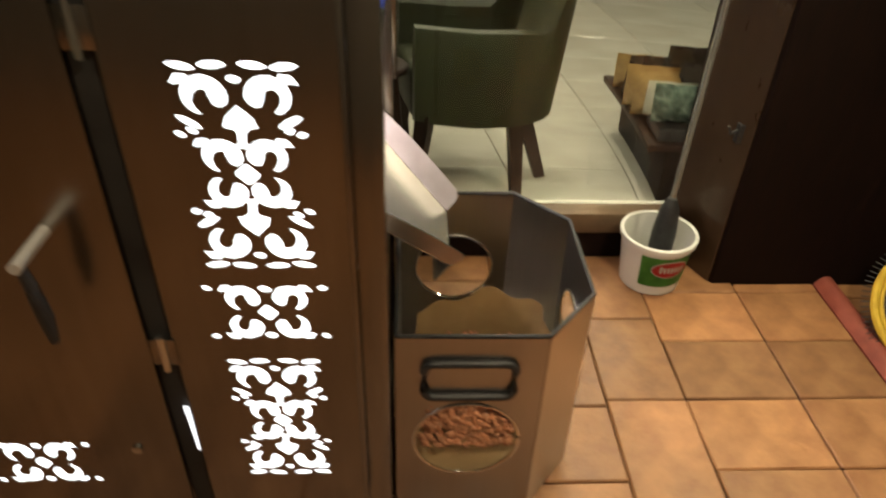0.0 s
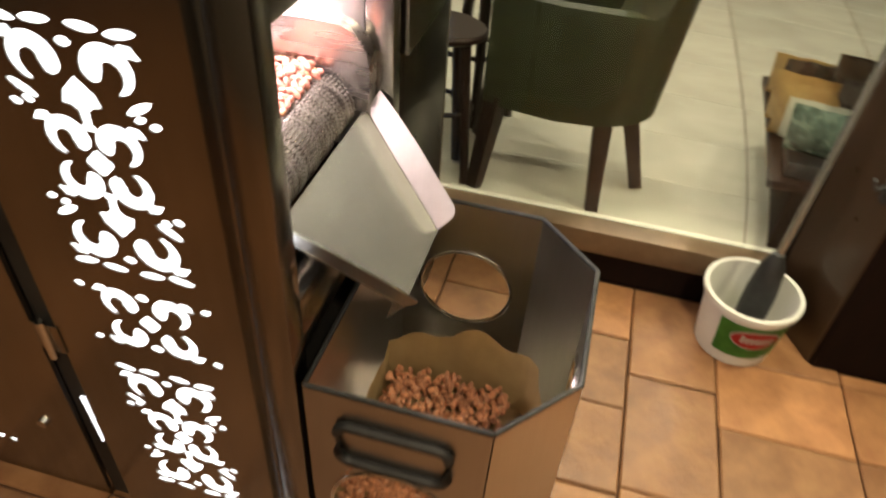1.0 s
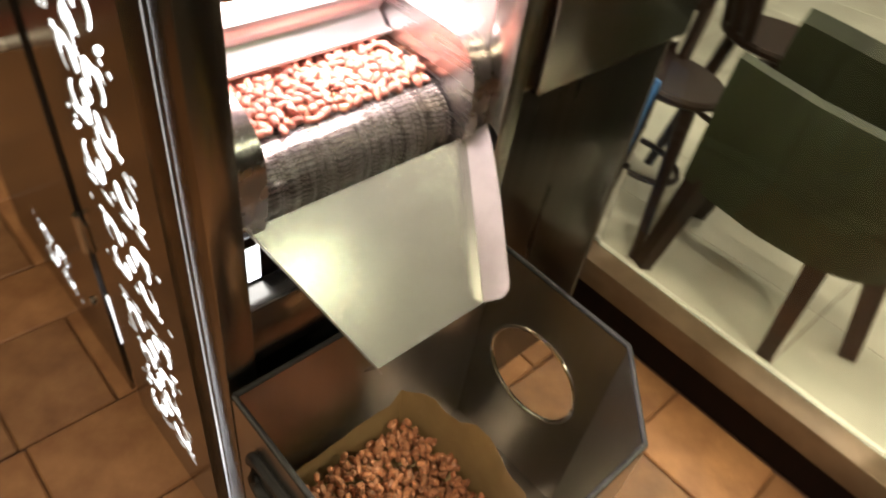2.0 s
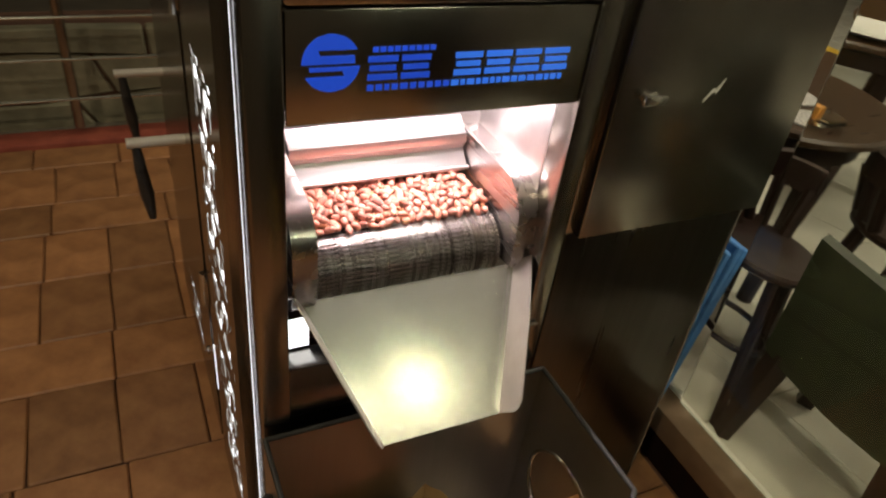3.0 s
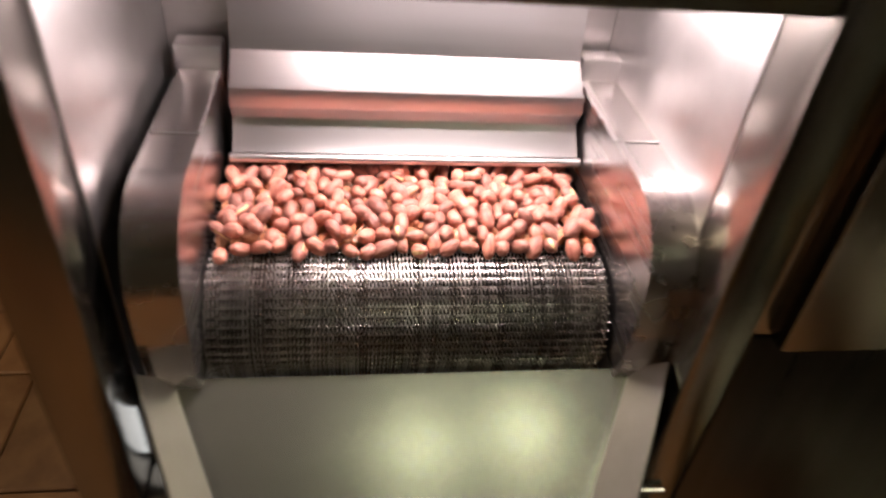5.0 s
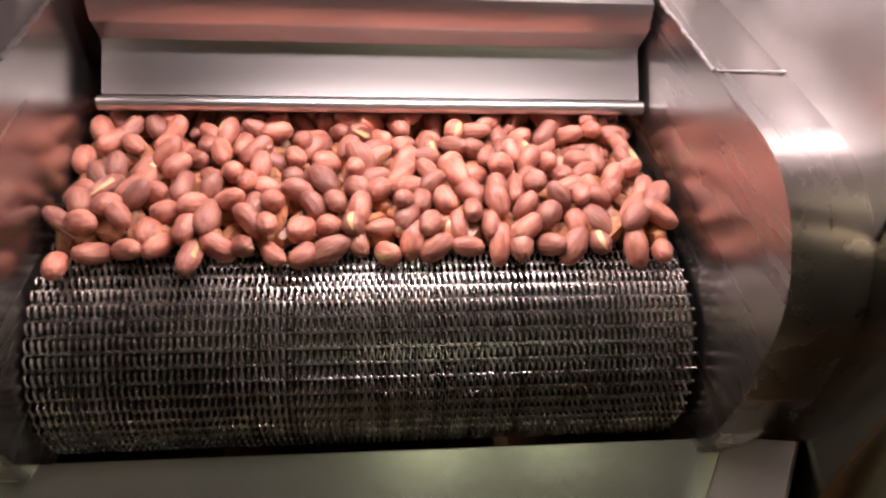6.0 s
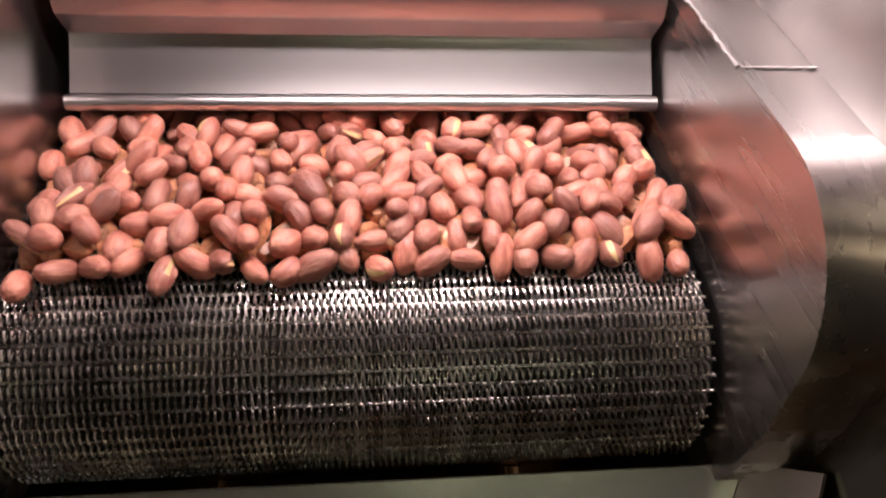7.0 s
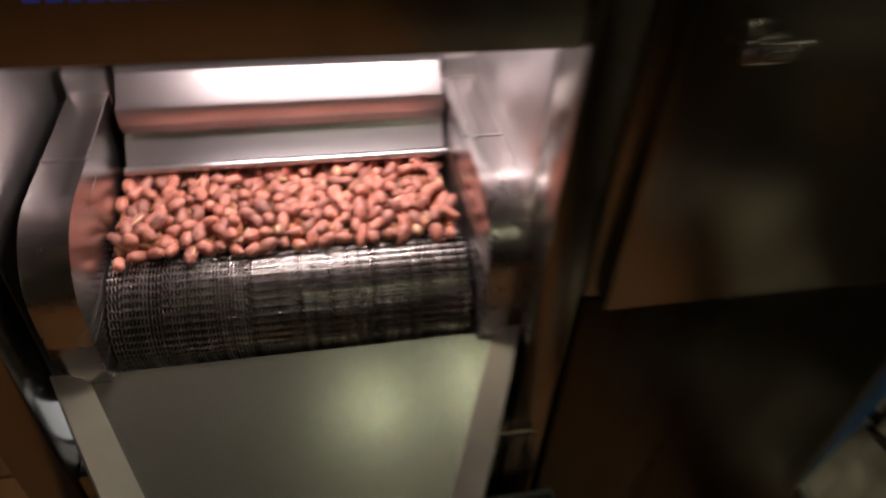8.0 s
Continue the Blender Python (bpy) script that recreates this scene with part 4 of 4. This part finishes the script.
# irregular flagstones between wavy courses
COURSES = [(-0.06, 0.0, 0), (0.085, 0.028, 0.4), (0.235, 0.034, 2.2), (0.385, 0.012, 4.0)]
for lo, hi in zip(COURSES, COURSES[1:]):
    x, skew = -2.58, 0.0
    while x < 0.80:
        x1, skew1 = min(x + rs.uniform(0.32, 0.75), 0.965), rs.uniform(-0.09, 0.09)
        xa, xb, xc, xd = x + 0.006 + skew * -0.5, x1 - 0.006 - skew1 * 0.5, x1 - 0.006 + skew1 * 0.5, x + 0.006 + skew * 0.5
        xm, xn = (xa + xb) / 2, (xc + xd) / 2
        pts = [(xa, lerp_z(lo, xa) + 0.006), (xm, lerp_z(lo, xm) + 0.006), (xb, lerp_z(lo, xb) + 0.006), (xc, lerp_z(hi, xc) - 0.006), (xn, lerp_z(hi, xn) - 0.006), (xd, lerp_z(hi, xd) - 0.006)]
        part("stone", prism(pts, "y", 2.325 + rs.uniform(0, 0.022), 2.40, 0.008), STONE, bank)
        x, skew = x1, skew1

# ---- dining room ----
def armchair(base):
    c = thing("armchair", (0, 0, 0), "dark olive leather armchair with low arms and dark wooden legs", "armchair")

    # plan of the shell: left arm, rounded back, right arm, facing +y
    def shell(hw, depth, front):
        pts = [(-hw * 0.98, front), (-hw, 0.11), (-hw, 0.0)]
        for k in range(25):
            a = radians(180 + 180 * k / 24)
            cx, sx = math.cos(a), math.sin(a)
            pts.append((hw * abs(cx) ** 0.5 * (1 if cx > 0 else -1), -0.03 - depth * abs(sx) ** 0.5))
        return pts + [(hw, 0.0), (hw, 0.11), (hw * 0.98, front)]
    out, inn = shell(0.250, 0.245, 0.172), shell(0.190, 0.165, 0.172)
    n = len(out)
    bm = bmesh.new()

    def height(p):
        u = min(1.0, max(0.0, (-0.165 - p[1]) / 0.085))
        return 0.560 + 0.018 * max(0.0, p[1]) / 0.235 + 0.27 * u * u * (3 - 2 * u)

    def foot(p):
        return 0.262 + 0.040 * (abs(p[1] + 0.03) / 0.26) ** 2

    def lean(p, v):
        return p[1] - (0.055 * v if p[1] < -0.15 else 0.0)
    ro = [[bm.verts.new((p[0] * (0.97 + 0.03 * v), lean(p, v), foot(p) + (height(p) - foot(p)) * v)) for p in out] for v in (0, 0.3, 0.65, 0.93)]
    ro.append([bm.verts.new((p[0] * 0.985, lean(p, 0.98), height(p) + 0.004)) for p in out])
    top = [bm.verts.new(((p[0] + q[0]) / 2, (lean(p, 1) + lean(q, 1)) / 2, height(p) + 0.010)) for p, q in zip(out, inn)]
    ri = [[bm.verts.new((p[0], lean(p, v), 0.275 + (height(o) - 0.275) * v)) for p, o in zip(inn, out)] for v in (0.95, 0.5, 0)]
    allr = ro + [top] + ri
    for a, b in zip(allr, allr[1:]):
        for k in range(n - 1):
            bm.faces.new((a[k], a[k + 1], b[k + 1], b[k]))
    for k in (0, n - 1):
        bm.faces.new([r[k] for r in allr])
    for k in range(n - 1):
        bm.faces.new((ro[0][k], ro[0][k + 1], ri[-1][k + 1], ri[-1][k]))
    part("shell", bm, GREEN, c)
    part("seat", box(-0.188, 0.188, -0.185, 0.175, 0.268, 0.43, 0.03, seg=3), GREEN, c)
    for x, y, xf, yf in ((-0.215, 0.135, -0.222, 0.172), (0.215, 0.135, 0.225, 0.172), (-0.205, -0.145, -0.224, -0.168), (0.10, -0.20, 0.02, -0.285)):
        part("leg", tube([(x, y, 0.30), (xf, yf, 0.0)], [0.034, 0.024], 4), WOOD, c, smooth=False)
    c.matrix_basis = pose(*base)
    return c


armchair((1.322, -0.228, FLOOR2))


def wooden_chair():
    c = thing("wooden_chair", (0, 0, 0), "dark wooden chair with a round seat and slatted curved back", "chair", "wooden chairs at the table")
    part("seat", lathe([(0, 0.418), (0.13, 0.418), (0.148, 0.428), (0.15, 0.438), (0.143, 0.446), (0, 0.442)], 32, (0, 0, 0)), WOOD, c)
    part("top_rail", prism(arc(0, 0, 0.178, -10, 102, 14) + arc(0, 0, 0.155, 102, -10, 14), "z", 0.545, 0.608, 0.004), WOOD, c)
    for a in (-5, 22, 50, 78, 98):
        ca, sa = math.cos(radians(a)), math.sin(radians(a))
        part("slat", tube([(0.130 * ca, 0.130 * sa, 0.43), (0.150 * ca, 0.150 * sa, 0.50), (0.166 * ca, 0.166 * sa, 0.555)], 0.0165, 8), WOOD, c)
    for a in (0, 90, 180, 270):
        ca, sa = math.cos(radians(a + 45)), math.sin(radians(a + 45))
        part("leg", tube([(0.105 * ca, 0.105 * sa, 0.42), (0.150 * ca, 0.150 * sa, 0.0)], [0.019, 0.014], 8), WOOD, c)
    ring = [(0.122 * math.cos(radians(a)), 0.122 * math.sin(radians(a)), 0.22) for a in range(0, 361, 15)]
    part("ring", tube(ring, 0.008, 6, None, False), WOOD, c)
    return c


ch = wooden_chair()
ch.matrix_basis = pose(1.184, 0.082, FLOOR2, 0, 0, 10) @ Matrix.Diagonal((0.9, 0.9, 1, 1))
copy_thing(ch, pose(1.72, 0.0, FLOOR2, 0, 0, 60))


def round_table(x, y, r):
    t = thing("round_table", (x, y, FLOOR2), "round dark brown wooden dining table", "table", "round tables")
    part("tabletop", lathe([(0, 0.603), (r - 0.02, 0.603), (r, 0.612), (r, 0.624), (r - 0.008, 0.630), (0, 0.630)], 56, (x, y, FLOOR2)), TABLEWOOD, t)
    part("apron", lathe([(r - 0.05, 0.603), (r - 0.05, 0.545), (r - 0.07, 0.545), (r - 0.07, 0.603)], 48, (x, y, FLOOR2)), WOOD, t)
    for a in (45, 135, 225, 315):
        ca, sa = math.cos(radians(a)), math.sin(radians(a))
        part("leg", tube([(x + (r - 0.09) * ca, y + (r - 0.09) * sa, FLOOR2 + 0.60), (x + (r - 0.06) * ca, y + (r - 0.06) * sa, FLOOR2)], [0.03, 0.02], 8), WOOD, t)


round_table(1.60, 0.50, 0.385)
round_table(2.75, 0.75, 0.40)
TZ = FLOOR2 + 0.6305
for x, y in ((1.472, 0.42), (1.392, 0.288)):
    d = thing("coaster", (x, y, TZ), "round white coaster with a fine dark pattern on the table", "coaster", "coasters on the table")
    part("disc", lathe([(0, 0), (0.058, 0), (0.06, 0.003), (0.058, 0.006), (0, 0.006)], 36, (x, y, TZ)), PATTERN, d)
dish = thing("glass_dish", (1.53, 0.235, TZ), "small clear glass dish with an orange sweet on the table", "dish")
part("bowl", lathe([(0, 0.002), (0.035, 0.0), (0.06, 0.018), (0.063, 0.020), (0.058, 0.020), (0.033, 0.006), (0, 0.006)], 32, (1.53, 0.235, TZ)), ACRYLIC, dish)
part("sweet", box(1.515, 1.545, 0.225, 0.25, TZ + 0.007, TZ + 0.04, 0.006), mat("orange_sweet", (0.5, 0.2, 0.03), (0.65, 0.3, 0.06), (0.3, 0.5), 0, 40), dish, "orange sweet")
plate = thing("dinner_plate", (2.55, 0.62, TZ), "white dinner plate on the far table", "plate")
part("disc", lathe([(0, 0.003), (0.07, 0.0), (0.13, 0.018), (0.132, 0.021), (0.07, 0.006), (0, 0.007)], 40, (2.55, 0.62, TZ)), PLATEWHITE, plate)
cup = thing("drinking_glass", (2.72, 0.62, TZ), "drinking glass with red juice on the far table", "glass")
part("tumbler", lathe([(0, 0), (0.028, 0), (0.035, 0.10), (0.032, 0.10), (0.025, 0.006), (0, 0.006)], 24, (2.72, 0.62, TZ)), ACRYLIC, cup)
part("juice", lathe([(0, 0.007), (0.0245, 0.007), (0.030, 0.075), (0, 0.075)], 24, (2.72, 0.62, TZ)), PRINT_RED, cup, "red juice")


def tufted_sofa(x0, x1, y0):
    s = thing("tufted_sofa", ((x0 + x1) / 2, y0 + 0.2, FLOOR2), "mustard yellow sofa with a button tufted back", "sofa")
    z = FLOOR2
    part("base", box(x0, x1, y0 + 0.03, y0 + 0.60, z + 0.06, z + 0.30, 0.02), WOOD, s)
    n = 3
    w = (x1 - x0) / n
    for k in range(n):
        part("seat_cushion", box(x0 + k * w + 0.004, x0 + (k + 1) * w - 0.004, y0, y0 + 0.45, z + 0.30, z + 0.44, 0.035, seg=4), YELLOW, s)
    bm = bmesh.new()
    nx, nz = 72, 36
    step = 0.19
    buttons = []
    for j in range(5):
        zz = z + 0.48 + j * 0.13
        xx = x0 + 0.06 + (step / 2 if j % 2 else 0)
        while xx < x1 - 0.03:
            buttons.append((xx, zz))
            xx += step
    rows = []
    for j in range(nz + 1):
        zz = z + 0.40 + 0.72 * j / nz
        row = []
        for i in range(nx + 1):
            xx = x0 + (x1 - x0) * i / nx
            d = min((xx - b[0]) ** 2 + (zz - b[1]) ** 2 for b in buttons)
            row.append(bm.verts.new((xx, y0 + 0.46 - 0.035 * (1 - math.exp(-d / 0.003)) + 0.08 * (j / nz), zz)))
        rows.append(row)
    back = [bm.verts.new((x0, y0 + 0.66, z + 0.40)), bm.verts.new((x1, y0 + 0.66, z + 0.40)), bm.verts.new((x1, y0 + 0.66, z + 1.12)), bm.verts.new((x0, y0 + 0.66, z + 1.12))]
    for a, b in zip(rows, rows[1:]):
        for i in range(nx):
            bm.faces.new((a[i], a[i + 1], b[i + 1], b[i]))
    bm.faces.new(back)
    bm.faces.new([*rows[-1], back[2], back[3]])
    bm.faces.new([r[0] for r in rows] + [back[3], back[0]])
    bm.faces.new([r[-1] for r in rows][::-1] + [back[1], back[2]][0:2])
    part("tufted_back", bm, YELLOW, s)
    for bx, bz in buttons:
        part("button", lathe([(0, -0.004), (0.009, -0.002), (0.009, 0.002), (0, 0.005)], 8, (bx, y0 + 0.462 + 0.08 * (bz - z - 0.40) / 0.72, bz)), YELLOW, s)


tufted_sofa(1.25, 2.65, 0.98)

# blue folded foam sheets leaning on the cabinet
foam = thing("foam_sheets", (0.955, 0.13, 0.0), "folded light blue foam sheets leaning beside the cabinet", "foam sheets")
for k, (xt, xb, top, y0) in enumerate(((0.992, 0.918, 0.648, 0.068), (1.018, 0.930, 0.660, 0.064), (1.044, 0.940, 0.645, 0.070))):
    b2 = prism([(xb - 0.008, 0.0), (xb + 0.008, 0.0), (xt + 0.012, top - 0.008), (xt - 0.010, top)], "y", y0, 0.22 - 0.01 * k, 0.004)
    part("sheet", b2, BLUE, foam)

# low display stand behind the glass with packets
stand = thing("display_stand", (1.5, -1.2, FLOOR2), "low dark wooden display stand behind the glass", "stand")
part("body", box(1.085, 1.95, -1.5, -0.872, FLOOR2, 0.36, 0.004), WALNUT, stand)
part("top", box(1.08, 1.97, -1.5, -0.806, 0.3605, 0.385, 0.004), WOOD, stand)
tray2 = thing("black_tray", (1.25, -1.05, 0.386), "black plastic tray on the display stand", "tray")
part("tray_body", box(1.12, 1.36, -1.30, -0.838, 0.386, 0.43, 0.006), BLACK, tray2)


def packet(x, y, z, w, d, h, turn, material, label, seed):
    bm = bmesh.new()
    bmesh.ops.create_grid(bm, x_segments=8, y_segments=10, size=0.5)
    for v in bm.verts:
        v.co = Vector((v.co.x * w, 0, v.co.y * h + h / 2))
    bm2 = bm.copy()
    for b, sgn in ((bm, 1), (bm2, -1)):
        for v in b.verts:
            u, t = abs(v.co.x) / (w / 2), abs(v.co.z - h / 2) / (h / 2)
            v.co.y = sgn * d / 2 * max(0, (1 - u ** 3)) * max(0, (1 - t ** 3)) + 0.006 * noise.noise(v.co * 25 + Vector((seed, 0, 0))) * (1 - u ** 2)
    merge(bm, bm2)
    bmesh.ops.remove_doubles(bm, verts=bm.verts, dist=0.0008)
    p = tagged(part("packet", bm, material, None, label), category="packet", group="packets on the stand")
    p.matrix_basis = pose(x, y, z, 0, 0, turn) @ Matrix.Rotation(radians(-28), 4, "X")


KRAFT = mat("kraft_packet", (0.28, 0.16, 0.05), (0.50, 0.33, 0.12), (0.3, 0.45), 0, 14, bump=0.3, bump_scale=30)
WHITEP = mat("white_packet", (0.45, 0.45, 0.38), (0.62, 0.62, 0.52), (0.25, 0.4), 0, 10, bump=0.3, bump_scale=30)
GREENP = mat("green_packet", (0.015, 0.035, 0.025), (0.20, 0.30, 0.24), (0.2, 0.35), 0, 22, bump=0.3, bump_scale=30)
DARKP = mat("dark_packet", (0.015, 0.013, 0.012), (0.05, 0.035, 0.03), (0.2, 0.35), 0, 12, bump=0.3, bump_scale=30)
packet(1.20, -0.905, 0.43, 0.17, 0.06, 0.17, 75, GREENP, "shiny dark green striped packet in the tray", 1)
packet(1.30, -0.885, 0.43, 0.15, 0.05, 0.15, 80, WHITEP, "white paper packet in the tray", 2)
packet(1.45, -0.885, 0.386, 0.17, 0.06, 0.20, 85, KRAFT, "golden brown packet on the stand", 3)
packet(1.56, -0.875, 0.386, 0.16, 0.06, 0.19, 78, KRAFT, "golden brown packet on the stand", 4)
packet(1.69, -0.885, 0.386, 0.15, 0.06, 0.19, 88, DARKP, "dark packet on the stand", 5)
packet(1.80, -0.875, 0.386, 0.14, 0.05, 0.16, 80, KRAFT, "golden brown packet on the stand", 6)
packet(1.42, -1.035, 0.386, 0.22, 0.07, 0.25, 80, DARKP, "dark packet on the stand", 7)
packet(1.65, -1.035, 0.386, 0.22, 0.07, 0.25, 82, DARKP, "dark packet on the stand", 8)

# round brush-edged basket beyond the red strip
hoop = thing("round_basket", (0.55, -1.68, 0.0), "round yellow rimmed basket with a bristly edge", "basket")
HC = Vector((0.52, -1.595, 0.15))
ax = Vector((-0.55, 0.40, 0.68)).normalized()
q = ax.to_track_quat("Z", "Y")
for nm, r, tr, m in (("rim", 0.200, 0.012, YELLOW), ("inner_rim", 0.182, 0.006, YELLOW)):
    part(nm, tube([HC + q @ Vector((r * math.cos(radians(a)), r * math.sin(radians(a)), 0)) for a in range(0, 361, 8)], tr, 8, None, False), m, hoop)
part("bowl", tube([HC, HC - ax * 0.02, HC - ax * 0.10], [0.18, 0.175, 0.11], 40), CAVITY, hoop, "dark woven bowl")
bm = bmesh.new()
for a in range(0, 360, 4):
    d = q @ Vector((math.cos(radians(a)), math.sin(radians(a)), 0))
    tube([HC + d * 0.205, HC + d * 0.235 - ax * 0.01], 0.0018, 4, bm)
part("bristles", bm, BLACK, hoop, "short dark bristles")

# ---- floor pieces ----
def tile_mesh(w, d, material, h=0.012, bev=0.004):
    return finish(box(-w / 2, w / 2, -d / 2, d / 2, -h, 0, bev, seg=1), material, False)


tcache = {}
rt = random.Random(11)
YL = [-1.95, -1.70, -1.452, -1.374, -1.10, -0.785, -0.565, -0.30, -0.036, 0.205, 0.457, 0.738, 0.93, 1.207, 1.46, 1.65, 1.91, 2.068]
OFF = {-1.374: 0.10, -1.10: 0.10, -0.785: 0.327, 0.205: -0.234, 0.457: -0.244, 0.738: -0.24, 0.93: -0.23, 1.207: -0.41, 1.46: -0.02, 1.65: -0.575, 1.91: -0.45}
WID = {-1.374: 0.228, -1.10: 0.228, -0.785: 0.33, 0.457: 0.199, 0.738: 0.293, 0.93: 0.190, 1.207: 0.187, 1.46: 0.37, 1.65: 0.20, 1.91: 0.30}
for y0, y1 in zip(YL, YL[1:]):
    if (y0, y1) == (-1.452, -1.374):
        continue
    w = WID.get(y0, 0.235)
    x = OFF.get(y0, rt.uniform(-0.2, 0.2))
    while x > -2.3:
        x -= w
    while x < 0.98:
        x0, x1 = x, min(x + w, 0.982)
        x += w
        if x1 - x0 < 0.03 or (y1 < -1.0 and x0 > 0.80):
            continue
        if y1 < -0.95:
            x1 = min(x1, 0.829)
        key = (round(x1 - x0, 3), round(y1 - y0, 3))
        if key not in tcache:
            tcache[key] = tile_mesh(key[0] - 0.0036, key[1] - 0.0036, TERRA)
        o = new("tile", tcache[key])
        o.parent = floor
        o.matrix_basis = pose((x0 + x1) / 2, (y0 + y1) / 2, rt.uniform(-0.0015, 0.001), rt.uniform(-0.25, 0.25), rt.uniform(-0.25, 0.25), rt.uniform(-0.6, 0.6))
pt = tile_mesh(0.397, 0.397, PORCELAIN, 0.006, 0.0008)
for i in range(14):
    for j in range(18):
        x, y = 1.255 + i * 0.4, -3.0 + j * 0.4
        if y > 4.0:
            continue
        o = new("floor_tile", pt)
        o.parent = floor_room
        o.matrix_basis = pose(x - 0.01, y - 0.015, FLOOR2)
